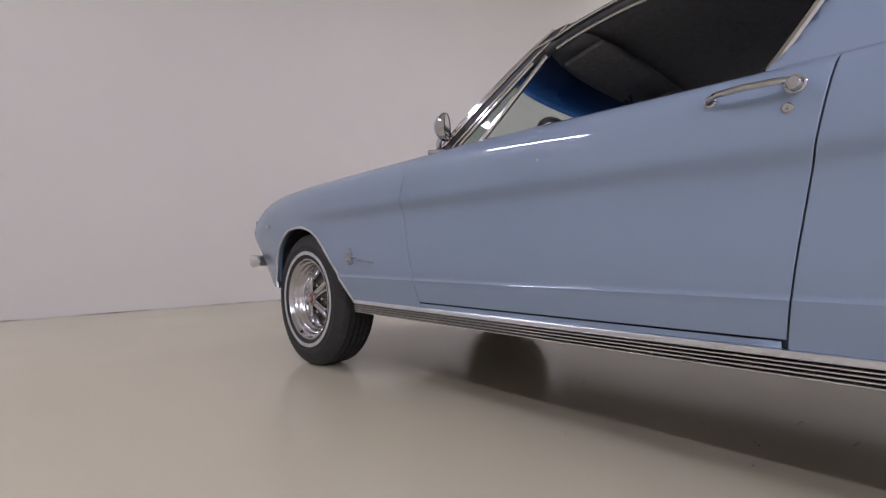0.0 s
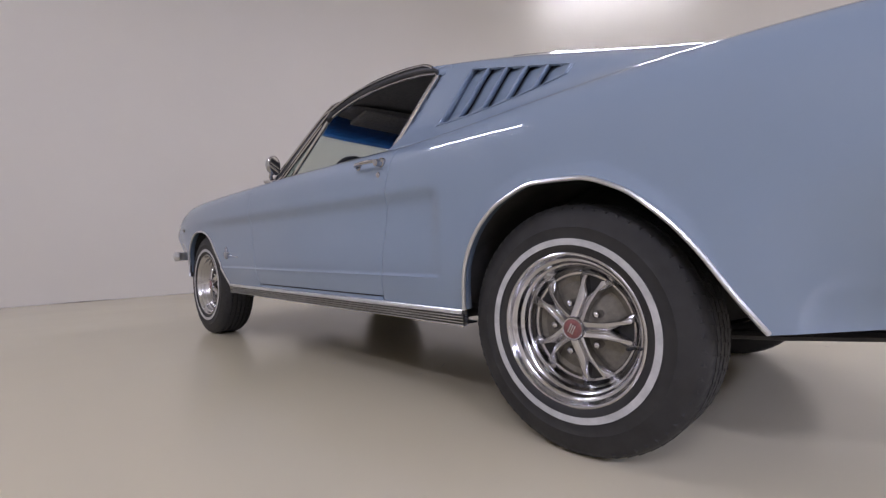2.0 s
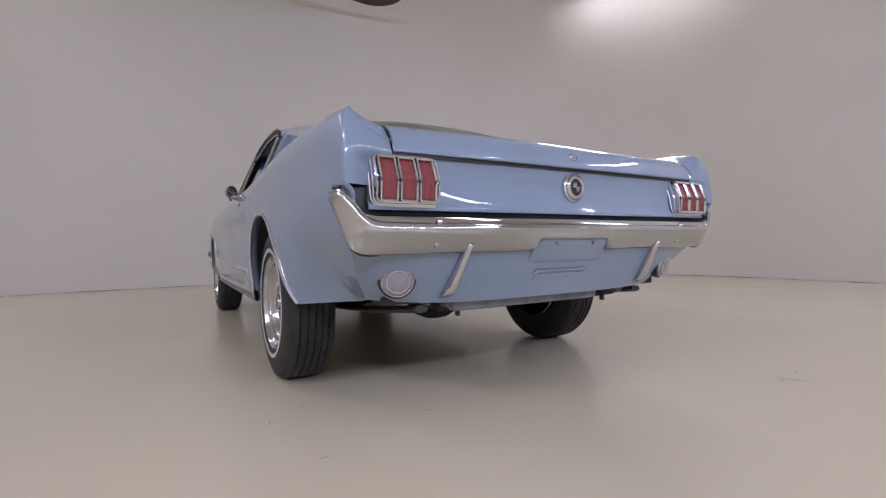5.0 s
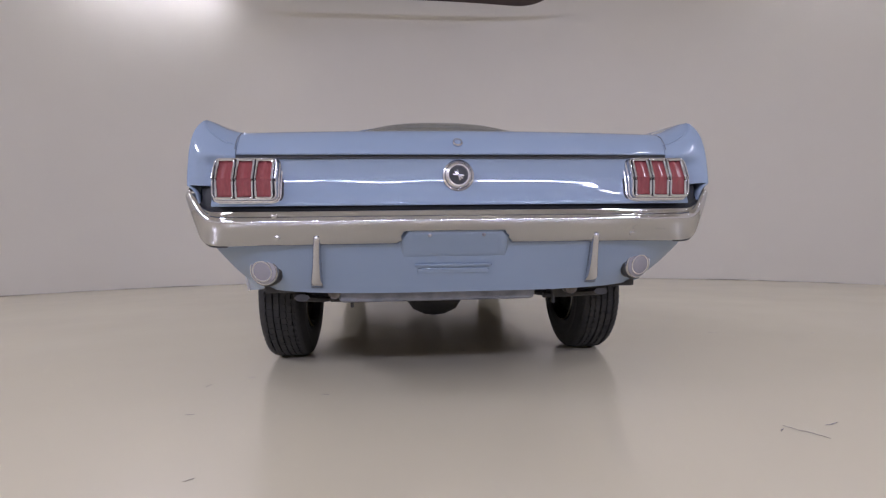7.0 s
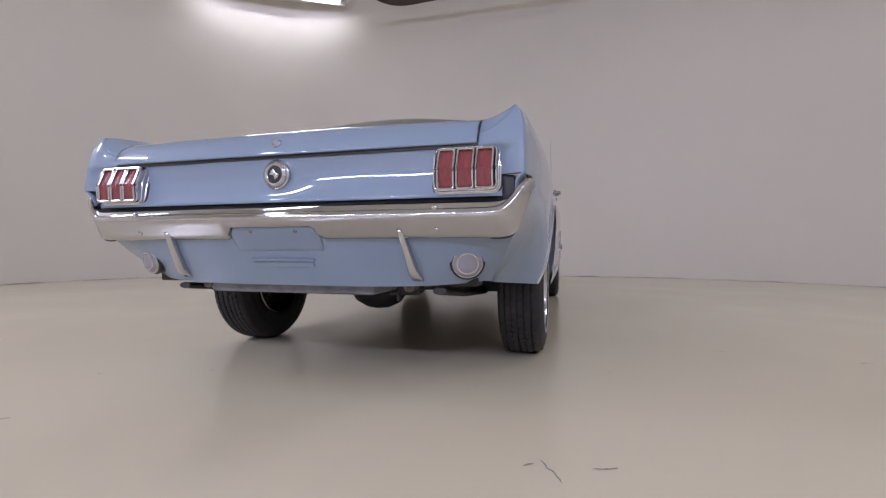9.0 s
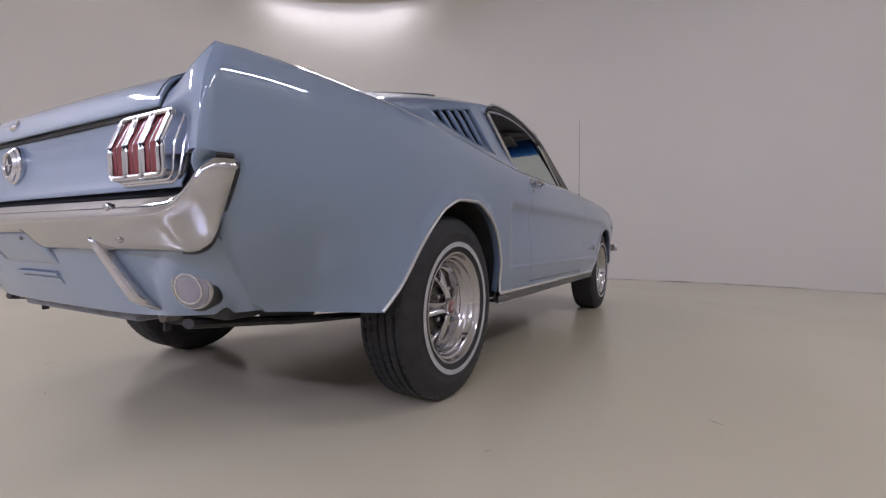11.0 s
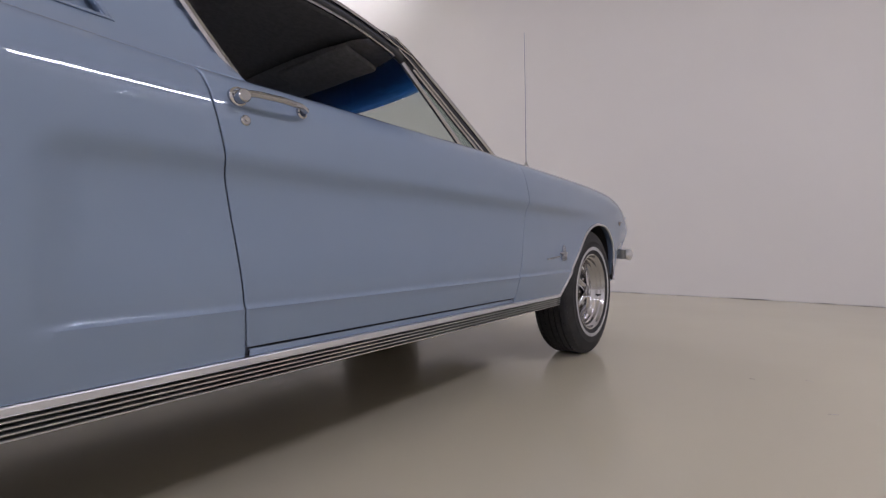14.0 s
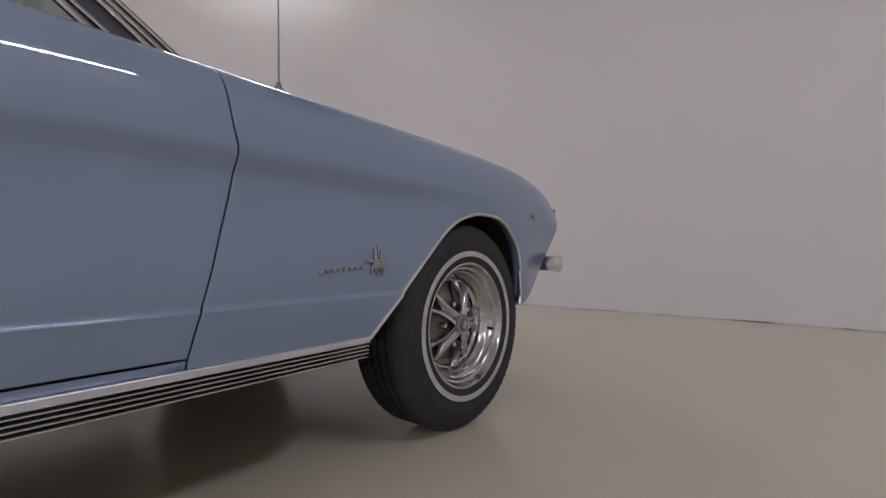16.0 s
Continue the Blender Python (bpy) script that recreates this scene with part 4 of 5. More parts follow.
def tops():
    """Bonnet, cowl, boot lid: closed surfaces between the fender tops."""
    rows = []
    for y in spread(1.80, 3.39, 30):
        xw, z = side_x(y, TOP(y)) - 0.001, TOP(y) - 0.001
        rows.append([(xw * u, y, z + 0.020 * (1 - u * u) * step(3.42 - y, 0, 0.4) - 0.006 * step(abs(u), 0.6, 0.9)) for u in spread(-1, 1, 24)])
    part("bonnet", sheet(rows, (0, 0, 1)), PAINT, car, "light blue bonnet", thick=0.006)
    part("grille", box(-0.56, 0.56, 3.40, 3.445, 0.56, 0.72, 0.01), TRIM_SHADE_BLACK, car, "dark front grille")
    rows = [[(u * (side_x(3.38, 0.72) - 0.004), 3.392 + 0.03 * (1 - u * u), z) for u in spread(-1, 1, 16)] for z in spread(0.66, 0.752, 6)]
    part("front_panel", sheet(rows, (0, 1, 0)), PAINT, car, thick=0.006)
    rows = [[(u * (side_x(3.02, 0.42) - 0.02), 3.0 + 0.20 * v + 0.06 * (1 - u * u), 0.36 + 0.19 * v) for u in spread(-1, 1, 16)] for v in spread(0, 1, 6)]
    part("front_valance", sheet(rows, (0, 1, -0.3)), PAINT, car, "light blue front valance", thick=0.006)
    # boot lid
    ys = [-0.962, -0.9605, -0.957, -0.953, -0.949, -0.942, -0.93, -0.91, -0.885, -0.85, -0.80, -0.75, -0.70, -0.65, -0.60]
    rows = [[(u * 0.689, y + 0.006 * u * u * step(-y, 0.90, 0.96), LID(y) + 0.010 * (1 - u * u) * step(y, -0.96, -0.90)) for u in [-1, -0.995] + spread(-0.97, 0.97, 22) + [0.995, 1]] for y in ys]
    part("boot_lid", sheet(rows, (0, -1, 1)), PAINT, car, "light blue boot lid", thick=0.006)


tops()


def valance_y(x, z):
    """The valance's surface below the rear bumper, tucked well under."""
    ye, xe = TAIL(z), side_x(TAIL(z), z)
    mid = -0.845 - 0.62 * (max(z, 0.39) - 0.40)
    return ye + (mid - ye) * (1 - min(abs(x) / xe, 1) ** 5)


def bumper_plan(a):
    """Where the bumper's ridge runs, from the middle (0) round to its end (1)."""
    if a < 0.78:
        return a / 0.78 * 0.66, -1.002 + 0.008 * (a / 0.78) ** 2, 0.0
    t = (a - 0.78) / 0.22
    c = max(0.0, math.cos(t * math.pi / 2))
    return 0.66 + 0.197 * math.sin(t * math.pi / 2) ** 0.9, -0.906 - 0.088 * c ** 0.85, t


PANEL_Y = curve((0.660, -0.957), (0.668, -0.958), (0.680, -0.952), (0.72, -0.942), (0.755, -0.937), (0.79, -0.938), (0.814, -0.942))


def dent(x, z):
    """The slight waves of old hand-finished sheet metal."""
    return 0.0006 * math.sin(9.0 * x + 14 * z + 1.0) + 0.0004 * math.sin(17.0 * x - 20 * z) + 0.00025 * math.sin(31.0 * x + 2.0)


def tail():
    """Rear panel, lamps, bumper and valance."""
    rows = [[(u * 0.765, PANEL_Y(z) - 0.004 * (1 - u * u) + dent(u * 0.765, z), z) for u in spread(-1, 1, 60)] for z in (0.660, 0.664, 0.668, 0.673, 0.679, 0.69, 0.70, 0.71, 0.72, 0.73, 0.74, 0.75, 0.76, 0.77, 0.78, 0.79, 0.80, 0.807, 0.814)]
    part("rear_panel", sheet(rows, (0, -1, 0)), PAINT, car, "light blue rear panel", thick=0.004)
    part("boot_seam", box(-0.745, 0.745, -0.950, -0.93, 0.8105, 0.821), TRIM_SHADE_BLACK, car)
    # a black sheet carries the shade between rear panel and bumper shelf
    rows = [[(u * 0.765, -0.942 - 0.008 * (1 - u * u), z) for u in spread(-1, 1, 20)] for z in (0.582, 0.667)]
    part("bumper_recess_shade", sheet(rows, (0, -1, 0)), TRIM_SHADE_BLACK, car, "black sheet standing for the shaded gap behind the bumper", thick=0.004)
    for s in (-1, 1):
        flip = (lambda b: b) if s < 0 else mirrored
        # quarter end cap, turning forward over the fin
        def fall(u):
            return 1 - 0.40 * (u / 0.3) ** 1.2 if u < 0.3 else 0.60 * (1 - (u - 0.3) / 0.7) ** 1.7
        def face(u, z):
            yb = TAIL(z)
            xo = side_x(yb, min(z, TOP(yb)))
            inner = -0.955 + 0.016 * max(0, z - 0.815) / 0.035
            low = yb + 0.024 * step(u, 0.08, 0.6)
            high = yb + (inner - yb) * step(u, 0.1, 1.0) - 0.005 * math.sin(math.pi * u)
            y = low + (high - low) * step(z, 0.785, 0.825)
            return (-(xo + (0.693 - xo) * u), y, z)
        us = [0, 0.03] + spread(0.1, 0.95, 14) + [0.98, 1]
        rows = []
        foot = 0.725
        rows.append([(x, y + 0.035, z + 0.002) for x, y, z in [face(u, foot) for u in us]])
        for v in spread(0, 0.97, 26):
            rows.append([face(u, foot + (0.856 + 0.084 * fall(u) - foot) * v) for u in us])
        crest = [face(u, 0.856 + 0.084 * fall(u)) for u in us]
        rows.append([(x, y + 0.003, z - 0.001) for x, y, z in crest])
        for k in spread(0.02, 1, 22):
            row = []
            for u, (cx, cy, cz) in zip(us, crest):
                def level(yy):
                    return LID(yy) + 0.001 + (max(TOP(yy), LID(yy)) - LID(yy)) * fall(u)
                y = cy + (-0.45 - cy) * k ** 1.4
                xo = side_x(y, TOP(y)) - 0.001
                z = level(y) + (cz - level(cy)) * (1 - step(y - cy, 0, 0.06))
                x = xo + (0.693 - xo) * u
                w = step(y - cy, 0, 0.03)
                row.append((-(x * w - cx * (1 - w)), y, z))
            rows.append(row)
        part("tail_fin", flip(sheet(rows, (0, -1, 0.5))), PAINT, car, "light blue tail fin", thick=0.004)
        # lid seam in the same blue, darkened for its shade
        part("boot_seam", tube([(s * 0.691, y - 0.002, LID(y) - 0.001) for y in (-0.958, -0.952, -0.945, -0.93, -0.90, -0.86, -0.80)], 0.0014, 6), JAMB, car)
        # tail lamp: thin chrome frame, three lenses folded at mid-height, paired bars
        lamp = new("tail_lamp")
        lamp.parent = car
        tagged(lamp, "three-bar red tail lamp in chrome frame")
        x0, x1, z0, z1 = 0.563, 0.752, 0.678, 0.808

        def lens_y(v, bow=0.0):
            """Upright below the crease at mid-height, leaning forward above it."""
            return -0.980 + 0.044 * max(0.0, v - 0.5) - 0.004 * (1 - abs(2 * v - 1)) - bow

        def outline(xa, xb, za, zb, r):
            ring = []
            for cx, cz, a0, a1 in ((xb - r, zb - r, 0, 90), (xa + r, zb - r, 90, 180), (xa + r, za + r, 180, 270), (xb - r, za + r, 270, 360)):
                for k in range(5):
                    t = radians(a0 + (a1 - a0) * k / 4)
                    ring.append((cx + r * math.cos(t), cz + r * math.sin(t)))
                if a0 in (90, 270):
                    x = xa if a0 == 90 else xb
                    for f in (0.2, 0.4, 0.5, 0.6, 0.8):
                        ring.append((x, cz + ((za + r) - cz) * f if a0 == 90 else cz + ((zb - r) - cz) * f))
            return ring

        def bezel(xa, xb, za, zb, r, off):
            """A rounded ring that follows the lens's crease."""
            ring = outline(xa, xb, za, zb, r)
            return [(x, lens_y((z - z0) / (z1 - z0), off), z) for x, z in ring + ring[:1]]
        xl, xr = min(s * x0, s * x1), max(s * x0, s * x1)
        # bright housing that stands proud of the panel, its stepped wall spreading towards the panel
        rows = []
        for grow, f, gap in ((0.010, 1.0, 0.0), (0.009, 0.72, 0.0), (0.006, 0.68, 0.0), (0.0055, 0.40, 0.0), (0.0025, 0.36, 0.0), (0.0015, 0.05, 0.0), (-0.001, 0.0, 0.0), (-0.006, 0.0, 0.004)):
            ring = []
            for x, z in outline(xl - grow, xr + grow, z0 - grow, z1 + grow, 0.016 + grow):
                v = (z - z0) / (z1 - z0)
                top = lens_y(min(max(v, 0), 1)) + gap
                ring.append((x, top + (-0.950 + 0.034 * v - top) * f, z))
            rows.append(ring)
        part("lamp_housing", sheet(rows, None, True), LAMP_METAL, lamp, "stepped chrome lamp housing", 25)
        # thin black tube paints the recess shadow round the housing
        part("lamp_gasket_shade", tube([(x, -0.952 + 0.030 * (z - z0) / (z1 - z0), z) for x, z in (lambda r: r + r[:1])(outline(xl - 0.011, xr + 0.011, z0 - 0.011, z1 + 0.011, 0.026))], 0.0035, 6), TRIM_SHADE_BLACK, lamp)
        rows = [[(xl + 0.003 + (xr - xl - 0.006) * u, lens_y(v) + 0.006, z0 + 0.003 + (z1 - z0 - 0.006) * v) for v in spread(0, 1, 8)] for u in spread(0, 1, 2)]
        part("lamp_back", sheet(rows, (0, -1, 0)), TRIM_SHADE_BLACK, lamp, thick=0.006)
        w = (x1 - x0 - 0.014) / 3
        for k in range(3):
            c = x0 + 0.007 + w * k
            xs = (s * (c + 0.005), s * (c + w - 0.005))
            xa, xb = min(xs), max(xs)
            rows = []
            for u in spread(0, 1, 12):
                x = xa + 0.002 + (xb - xa - 0.004) * u
                rib = 0.0012 * math.cos(u * 4 * math.pi)
                rows.append([(x, lens_y(v, 0.002 * math.sin(math.pi * u) + rib), z0 + 0.008 + (z1 - z0 - 0.016) * v) for v in spread(0, 1, 12)])
            part("red_lens", sheet(rows, (0, -1, 0)), LENS_RED, lamp, "ribbed red lens", thick=0.004, angle=20)
            part("lens_bezel", tube(bezel(xa, xb, z0 + 0.005, z1 - 0.005, 0.006, 0.003), 0.0036, 6), LAMP_METAL, lamp, "bright bezel round the lens")
        part("lamp_frame", tube(bezel(xl + 0.001, xr - 0.001, z0 + 0.001, z1 - 0.001, 0.016, 0.001), 0.0032, 8), LAMP_METAL, lamp, "chrome lamp frame")
        # reversing lamp in the valance
        back = new("reversing_lamp")
        back.parent = car
        back.matrix_local = pose(s * 0.637, valance_y(0.637, 0.46) - 0.004, 0.460, 0, 12, -90 + s * 16)
        tagged(back, "round reversing lamp with clear lens")
        # black gasket of the reversing lamp
        part("lamp_gasket_shade", lathe([(0.058, -0.04), (0.058, -0.001), (0.050, 0.005)], 40), TRIM_SHADE_BLACK, back)
        part("lamp_cup", lathe([(0.0515, -0.04), (0.0515, 0.004), (0.0505, 0.010), (0.0480, 0.0135), (0.0455, 0.0125)], 40), CHROME, back)
        part("clear_lens", lathe([(0.0465, 0.006), (0.0455, 0.012), (0.040, 0.0160), (0.034, 0.0185), (0.0335, 0.0178), (0.030, 0.0190), (0.020, 0.0212), (0.010, 0.0222), (0.0003, 0.0226)], 40), LENS_CLEAR, back, "clear ribbed lens", 40)
        part("lens_ring", lathe([(0.036, 0.016), (0.0355, 0.0198), (0.0335, 0.0205), (0.0315, 0.0198), (0.031, 0.016)], 40), LAMP_METAL, back)
    # filler cap in the middle
    cap = new("filler_cap")
    cap.parent = car
    cap.matrix_local = pose(0, -0.942, 0.755, 0, 0, -90)
    tagged(cap, "round chrome fuel filler cap with black centre")
    part("cap_body", lathe([(0.048, -0.01), (0.051, 0.004), (0.050, 0.012), (0.045, 0.016), (0.043, 0.013), (0.041, 0.019), (0.035, 0.024), (0.031, 0.024), (0.028, 0.020)], 48), LAMP_METAL, cap, angle=25)
    part("cap_centre", lathe([(0.030, 0.016), (0.028, 0.020), (0.0003, 0.021)], 40), TRIM_SHADE_BLACK, cap)
    part("cap_bars", merged(*[moved(box(0.020, 0.0232, -0.0026, 0.0026, -0.018, 0.018, 0.0010), Matrix.Rotation(a, 4, "X")) for a in (0.25, 0.85, 1.45)]), LAMP_METAL, cap, "plain metal bars")
    lock = part("boot_lock", moved(lathe([(0.0165, -0.008), (0.0165, 0.003), (0.0145, 0.006), (0.0125, 0.006), (0.011, 0.002)], 28), pose(0, -0.948, 0.861, 0, -35, -90)), LAMP_METAL, car, "bright ring of the boot lock")
    part("lock_cover", moved(lathe([(0.0125, -0.002), (0.011, 0.003), (0.005, 0.0055), (0.0003, 0.0055)], 28), pose(0, -0.948, 0.861, 0, -35, -90)), PAINT, lock)

    # bumper: sloping shelf, bright ridge and plain face, wrapped round the corners
    rows = []
    climb = curve((0, 0), (0.2, 0.001), (0.32, 0.006), (0.4, 0.018), (0.5, 0.042), (0.60, 0.068), (0.70, 0.084), (0.8, 0.089), (1, 0.090))
    lower = curve((0, 0.537), (0.4, 0.537), (0.52, 0.539), (0.7, 0.547), (0.85, 0.562), (0.95, 0.586), (1, 0.615))
    half = spread(0, 0.78, 50) + [0.78 + 0.22 * t for t in spread(0, 1, 36)[1:]]
    for u in [-a for a in half[:0:-1]] + half:
        a = abs(u)
        sg = -1 if u < 0 else 1
        x, y, t = bumper_plan(a)
        x *= sg
        ridge = 0.608 + climb(t)
        low = lower(t)
        notch = 0.041 * (1 - step(abs(x + 0.012), 0.158, 0.180))
        ang = t * math.pi / 2
        nx, ny = sg * math.sin(ang), -math.cos(ang)
        shelf = 0.046 + 0.004 * step(t, 0.3, 0.95)
        rise = 0.648 + 0.060 * step(t, 0.35, 0.95) - ridge
        lean = 0.050 - 0.008 * step(t, 0.30, 0.85)
        section = [(-shelf - 0.004, ridge + rise - 0.016), (-shelf, ridge + rise), (-shelf * 0.6, ridge + 0.92 * rise + 0.001), (-shelf * 0.36, ridge + 0.72 * rise + 0.004), (-0.014, ridge + max(0.4 * rise, 0.0) + 0.007), (-0.010, ridge + 0.0165), (-0.005, ridge + 0.014), (-0.003, ridge + 0.008), (0.0, ridge + 0.003), (0.0, ridge - 0.003)]
        for v in (0.25, 0.5, 0.75, 0.90):
            section.append((-lean * v ** 1.2, ridge + (low - ridge) * v))
        section += [(-lean - 0.002, low + 0.003 + notch), (-lean - 0.009, low + notch), (-lean - 0.032, low + 0.002 + notch)]
        row = []
        for o, z in section:
            z = max(z, low + notch) if notch > 0.001 else z
            row.append((x + nx * o, y + ny * o, z))
        rows.append(row)
    bumper = part("rear_bumper", sheet(rows, (0, -1, 0)), CHROME, car, "polished chrome rear bumper", thick=0.004, angle=40)
    for s, ends in ((-1, rows[0]), (1, rows[-1])):
        # black tubes draw the shadow lines round and over each bumper end
        round_end = (rows[:26] if s < 0 else rows[:-27:-1])[::-1]
        edge = [(r[-2][0] - s * 0.004, r[-2][1] + 0.003, r[-2][2] - 0.001) for r in round_end] + [(px - s * 0.005, py + 0.003, pz) for px, py, pz in ends[-4:6:-1]]
        part("bumper_shade_line", tube(edge, lambda f: 0.002 + 0.0035 * step(f, 0, 0.4), 6), TRIM_SHADE_BLACK, car, "black tube as the shadow line round the bumper end")
        lip = [(r[5][0] - s * 0.004, r[5][1], r[5][2] + 0.004) for r in (rows[:8] if s < 0 else rows[:-9:-1])]
        part("bumper_shade_line", tube(lip, 0.0055, 6), TRIM_SHADE_BLACK, car, "black tube as the shadow line over the bumper end")
        # added block, black in place of the shade under the fin
        part("bumper_filler", box(min(s * 0.745, s * 0.800), max(s * 0.745, s * 0.800), -0.940, -0.86, 0.62, 0.723, 0.004), TRIM_SHADE_BLACK, car, "black filler put in for shade behind the bumper corner")
        for xx, zz, yy in ((0.568, 0.627, -0.990), (0.566, 0.564, -0.967)):
            part("bumper_bolt", moved(lathe([(0.009, -0.006), (0.009, 0.002), (0.005, 0.005), (0.0003, 0.0055)], 16), pose(s * xx, yy, zz, 0, 0, -90)), CHROME, bumper)
        rows_g = []
        for v in spread(0, 1, 14):
            z = 0.562 - 0.166 * v
            yr = valance_y(0.455, z) + 0.008
            yf = yr - 0.040 - 0.020 * v + 0.034 * max(0.0, v - 0.86) / 0.14
            cx, hw = 0.447 + 0.022 * v, 0.0105 + 0.009 * v * v
            rows_g.append([(s * cx + dx * hw, yf + (yr - yf) * f, z) for dx, f in ((-1, 1), (-1, 0.22), (-0.6, 0.05), (0, 0), (0.6, 0.05), (1, 0.22), (1, 1))])
        part("bumper_guard", sheet(rows_g, (0, -1, 0)), LAMP_METAL, bumper, "slim metal bumper guard", thick=0.003, angle=50)
    # number-plate pad let into the bumper
    def pad(x_a, x_b, z_a, z_b, proud, top=0.0):
        face = []
        for z in spread(z_a, z_b, 8):
            v = (z - z_a) / (z_b - z_a)
            inset = 0.020 * max(0.0, v - 0.75) * 4 if top else 0.0
            xs = [x_a + inset] + spread(x_a + inset + 0.008, x_b - inset - 0.008, 10) + [x_b - inset]
            face.append([(x, valance_y(x, z) - top * v - (0.0 if x in (xs[0], xs[-1]) or z == z_a else proud), z) for x in xs])
        return sheet(face, (0, -1, 0))
    plate = part("plate_bracket", pad(-0.186, 0.162, 0.488, 0.577, 0.006, 0.012), PAINT, car, "blue empty number plate bracket", thick=0.004)
    part("bracket_rib", pad(-0.146, 0.118, 0.462, 0.470, 0.016), PAINT, plate, "raised bracket rib", thick=0.003)
    part("bracket_rib", pad(-0.140, 0.112, 0.438, 0.456, 0.013), PAINT, plate, "raised bracket rib", thick=0.003)
    for x in (-0.095, 0.078):
        part("bracket_screw", moved(lathe([(0.006, -0.003), (0.006, 0.003), (0.0003, 0.004)], 12), pose(x, valance_y(x, 0.564) - 0.017, 0.564, 0, 0, -90)), WORN_CAP, plate)

    # valance below the bumper, meeting the quarter panels
    rows = []
    for v in spread(0, 1, 10):
        z = 0.398 + 0.180 * v
        xe = side_x(TAIL(z), z)
        row = [(u * xe, valance_y(u * xe, z), z - 0.024 * (1 - v) * (1 - abs(u) ** 4)) for u in spread(-1, -0.7, 24) + spread(-0.7, 0.7, 24)[1:-1] + spread(0.7, 1, 24)]
        rows.append([(-xe + 0.001, TAIL(z) + 0.02, z)] + row + [(xe - 0.001, TAIL(z) + 0.02, z)])
    rows.insert(0, [(x * 0.98, y + 0.05, z + 0.004) for x, y, z in rows[0]])
    part("rear_valance", sheet(rows, (0, -1, 0)), PAINT, car, "light blue rear valance", thick=0.006)


tail()


def front_bumper():
    rows = []
    n = 90
    for k in range(n + 1):
        u = -1 + 2 * k / n
        a = abs(u)
        if a < 0.78:
            x, y = a / 0.78 * 0.74, 3.475 - 0.05 * (a / 0.78) ** 2
        else:
            t = (a - 0.78) / 0.22
            x, y = 0.74 + 0.135 * math.sin(t * math.pi / 2), 3.425 - 0.27 * (1 - math.cos(t * math.pi / 2))
        e = step(a, 0.78, 1)
        nx, ny = math.copysign(1, u) * e, 1 - e
        ln = math.hypot(nx, ny)
        row = []
        for dz, o in ((0.030, -0.03), (0.034, -0.006), (0.022, 0.006), (0.0, 0.010), (-0.022, 0.006), (-0.034, -0.006), (-0.030, -0.03)):
            s = 1 + 0.06 * step(a, 0.82, 0.90)
            if a > 0.90:
                s *= math.sqrt(max(0.0, 1 - ((a - 0.90) / 0.10) ** 2)) + 0.02
                o = -0.012 + (o + 0.012) * s
            row.append((math.copysign(x, u) + nx / ln * o, y + ny / ln * o, 0.512 + dz * s))
        rows.append(row)
    part("front_bumper", sheet(rows, (0, 1, 0), True), SATIN, car, "slim chrome front bumper", angle=50)


front_bumper()


def door_mirror():
    m = new("door_mirror")
    m.parent = car
    m.matrix_local = pose(-0.795, 1.735, 0.992, 0, 0, 32)
    tagged(m, "round chrome door mirror on a short stalk")
    head = moved(lathe([(0.0003, 0.040), (0.020, 0.037), (0.040, 0.024), (0.050, 0.006), (0.051, -0.006), (0.047, -0.009)], 32), pose(0, 0, 0, 0, 0, 90) @ pose(0, 0, 0, 0, 0, 0))
    part("mirror_shell", head, CHROME, m)
    part("mirror_glass", moved(lathe([(0.047, -0.007), (0.0003, -0.007)], 32), pose(0, 0, 0, 0, 0, 90)), MIRROR, m, "round mirror glass")
    part("mirror_stalk", tube([(0.0, 0.015, -0.03), (0.012, 0.028, -0.055), (0.03, 0.03, -0.078)], 0.010, 10), CHROME, m)
    part("mirror_foot", box(0.005, 0.06, -0.01, 0.07, -0.089, -0.075, 0.005), CHROME, m)


door_mirror()

antenna = part("antenna", tube([(0.785, 2.037, 0.905), (0.785, 2.037, 0.93), (0.785, 2.034, 1.20), (0.783, 2.03, 1.47)], lambda t: 0.0026 - 0.0013 * t, 8), ANTENNA_STEEL, car, "thin steel whip antenna")
part("antenna_base", moved(lathe([(0.013, -0.014), (0.012, 0.003), (0.007, 0.009), (0.005, 0.018)], 20), pose(0.785, 2.037, 0.906, 0, -90, 0)), CHROME, antenna)


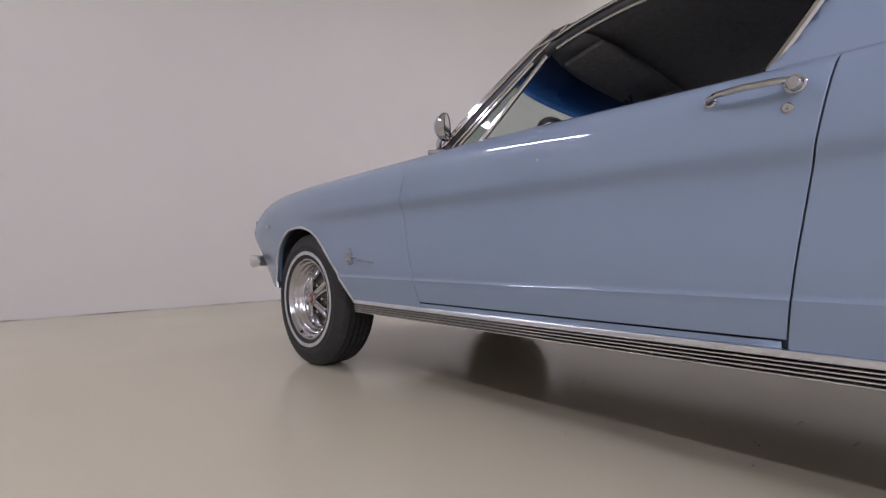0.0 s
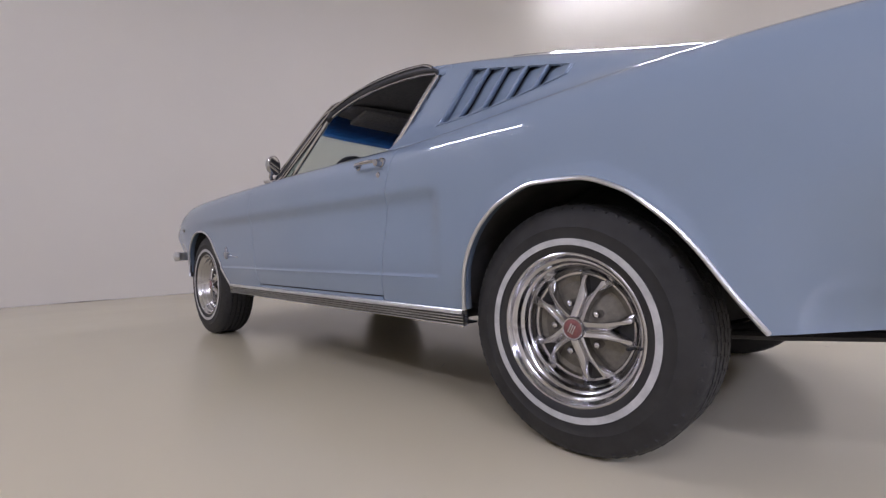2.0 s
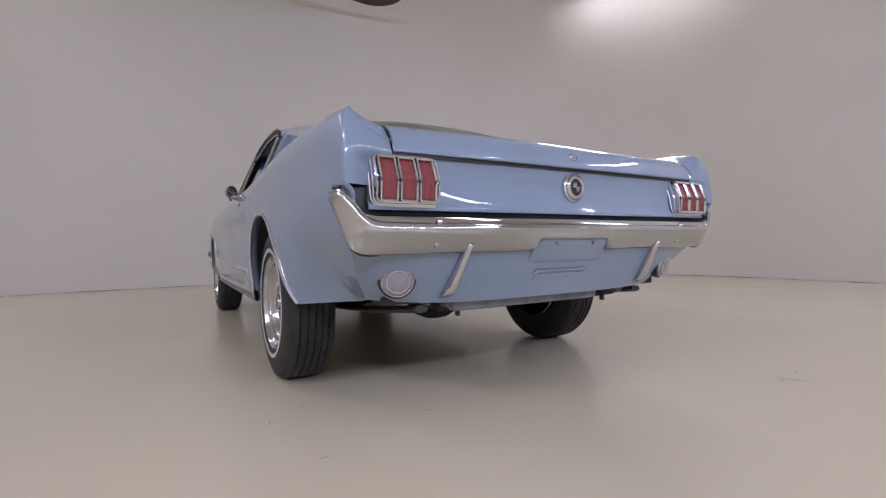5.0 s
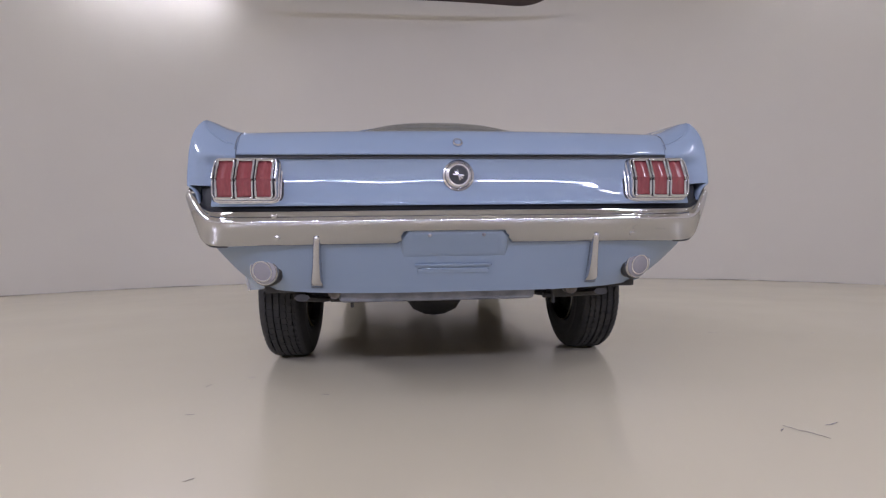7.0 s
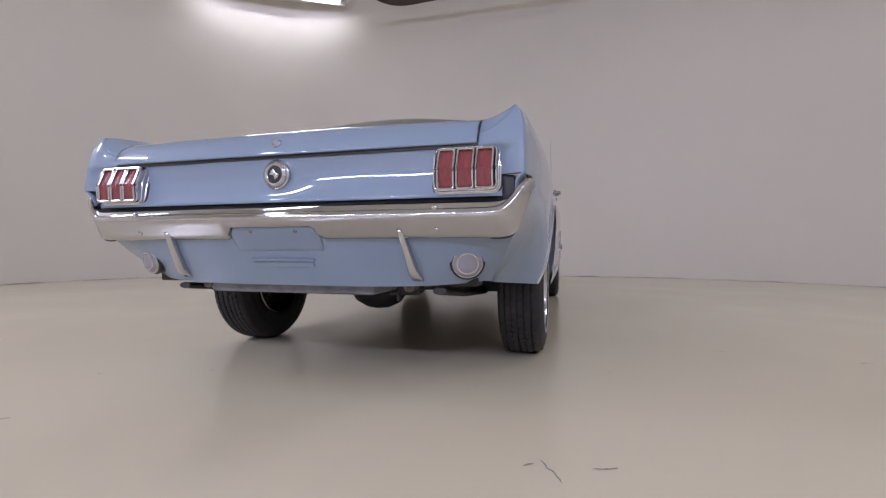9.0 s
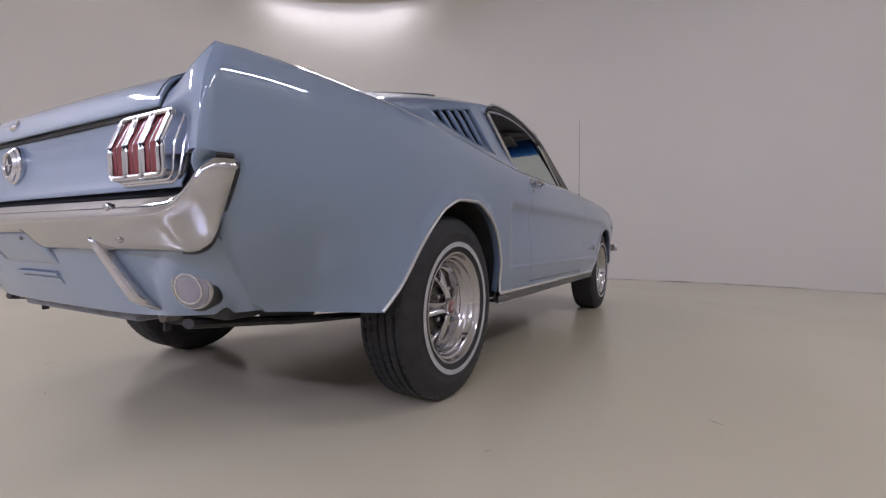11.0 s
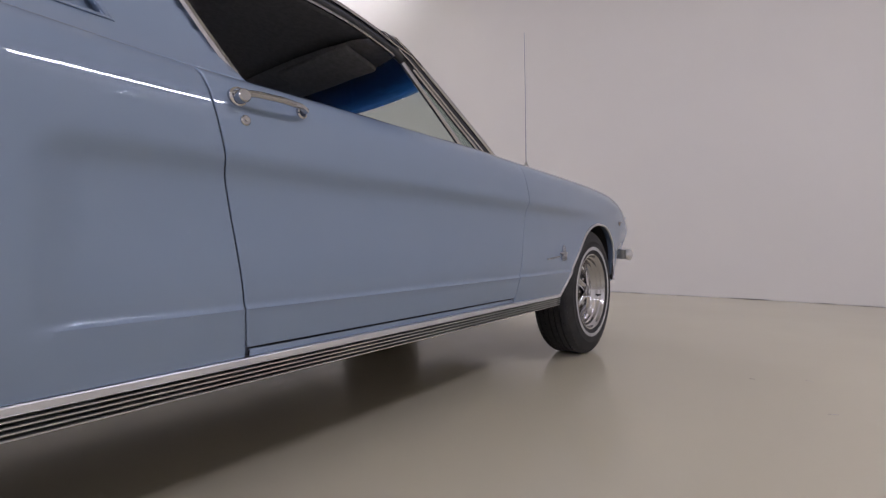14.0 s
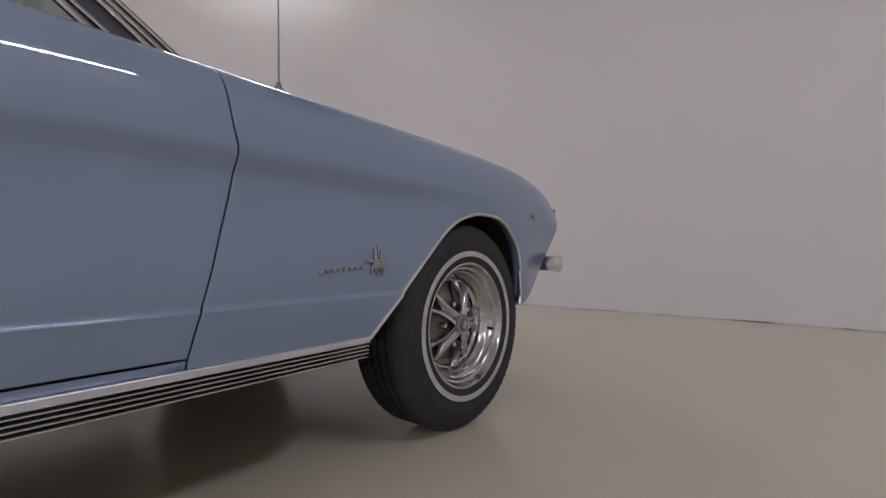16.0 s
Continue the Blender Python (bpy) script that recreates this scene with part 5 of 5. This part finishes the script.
def underside():
    part("underbody", merged(box(-0.50, 0.50, -0.78, 0.42, 0.41, 0.45, 0.01), box(-0.77, 0.77, 0.42, 2.22, 0.308, 0.34, 0.01), box(-0.50, 0.50, 2.2, 3.05, 0.32, 0.38, 0.01)), BLACK, car, "black underbody")
    part("fuel_tank", box(-0.41, 0.29, -0.80, -0.40, 0.338, 0.43, 0.02), PAN, car, "dull grey fuel tank under the boot")
    part("differential", moved(lathe([(0.0003, -0.155), (0.07, -0.145), (0.12, -0.11), (0.147, -0.05), (0.152, 0.0), (0.147, 0.05), (0.12, 0.11), (0.07, 0.145), (0.0003, 0.155)], 32), pose(-0.03, 0.0, 0.335)), BLACK, car, "round black axle casing")
    part("rear_axle", tube([(-0.66, 0, 0.327), (0.66, 0, 0.327)], 0.040, 14), BLACK, car)
    part("drive_shaft", tube([(0, 0.1, 0.335), (0, 1.7, 0.36)], 0.035, 14), PIPE, car)
    part("silencer", merged(box(-0.42, 0.22, -0.40, -0.22, 0.33, 0.40, 0.03, 3)), PIPE, car, "dull steel transverse silencer")
    for s in (-1, 1):
        part("leaf_spring", merged(tube([(s * 0.53, -0.80, 0.36), (s * 0.53, -0.40, 0.315), (s * 0.53, 0, 0.285), (s * 0.53, 0.40, 0.315), (s * 0.53, 0.62, 0.34)], 0.026, 8, flat=0.5)), BLACK, car)
        part("frame_rail", box(s * 0.54 - 0.12, s * 0.54 + 0.12, -0.79, -0.70, 0.377, 0.41, 0.006), BLACK, car)
        part("spring_shackle", merged(box(s * 0.40 - 0.045, s * 0.40 + 0.045, -0.76, -0.70, 0.345, 0.395, 0.006), tube([(s * 0.33, -0.75, 0.345), (s * 0.44, -0.75, 0.348)], 0.009, 8), box(s * 0.365 - 0.005, s * 0.365 + 0.005, -0.765, -0.745, 0.318, 0.36, 0.002)), BLACK, car)
        part("exhaust_pipe", tube([(s * 0.36, 1.6, 0.27), (s * 0.36, 0.7, 0.262), (s * 0.38, 0.35, 0.34), (s * 0.40, -0.35, 0.36), (s * 0.42, -0.60, 0.375), (s * 0.42, -0.80, 0.375)], 0.022, 12), PIPE, car, "dull steel exhaust pipe")
        part("front_suspension", merged(tube([(s * 0.30, 2.62, 0.26), (s * 0.64, 2.68, 0.24)], 0.024, 8), tube([(s * 0.56, 2.68, 0.24), (s * 0.54, 2.68, 0.55)], 0.045, 12)), BLACK, car)
    part("engine_sump", box(-0.17, 0.17, 2.15, 2.75, 0.185, 0.32, 0.03), BLACK, car, "black oil sump")
    part("gearbox", box(-0.15, 0.15, 1.5, 2.15, 0.215, 0.32, 0.03), PIPE, car)


underside()


def scuff(x, y, length, turn, seed):
    """A small worn mark on the floor."""
    rnd = random.Random(seed)
    pts = []
    for k in range(9):
        u = -0.5 + k / 8
        pts.append((u * length, rnd.uniform(-1, 1) * length * 0.04, rnd.uniform(0.15, 1) * (1 - (2 * u) ** 2) * 0.0028 + 0.0006))
    rows = [[(px, py - w, 0.0015), (px, py, 0.0025), (px, py + w, 0.0015)] for px, py, w in pts]
    ob = part("floor_scuff", moved(sheet(rows, (0, 0, 1)), pose(x, y, 0, 0, 0, turn)), SCUFF)
    tagged(ob, "small dark scuff mark on the floor", "scuff mark", "scuff marks on the floor")


for i, (x, y, length, turn) in enumerate(((0.915, -1.235, 0.11, -60), (1.048, -1.186, 0.03, 20), (1.025, -1.194, 0.035, 10), (0.862, -1.215, 0.03, 40), (-0.40, 0.9, 0.06, 30), (-0.338, 1.052, 0.05, 25), (-0.215, 0.70, 0.08, -10), (-0.19, 1.55, 0.06, 15), (0.14, 1.85, 0.04, 5), (-0.82, -0.44, 0.025, 10), (-0.95, -0.54, 0.03, 70),
                                        (-0.87, -0.88, 0.03, 0), (0.11, -0.06, 0.04, 15), (-0.47, -0.72, 0.03, -20), (1.54, 2.61, 0.02, 0), (1.65, 0.215, 0.05, -35), (1.11, -0.33, 0.02, 60), (1.79, 2.28, 0.03, 20),
                                        (1.73, 2.71, 0.03, -20), (-0.71, 1.32, 0.03, 30), (-0.57, 0.87, 0.03, 0), (-0.13, 0.84, 0.05, -15), (-0.67, -1.33, 0.025, 40), (2.20, 0.12, 0.06, 25))):
    scuff(x, y, length, turn, i + 5)
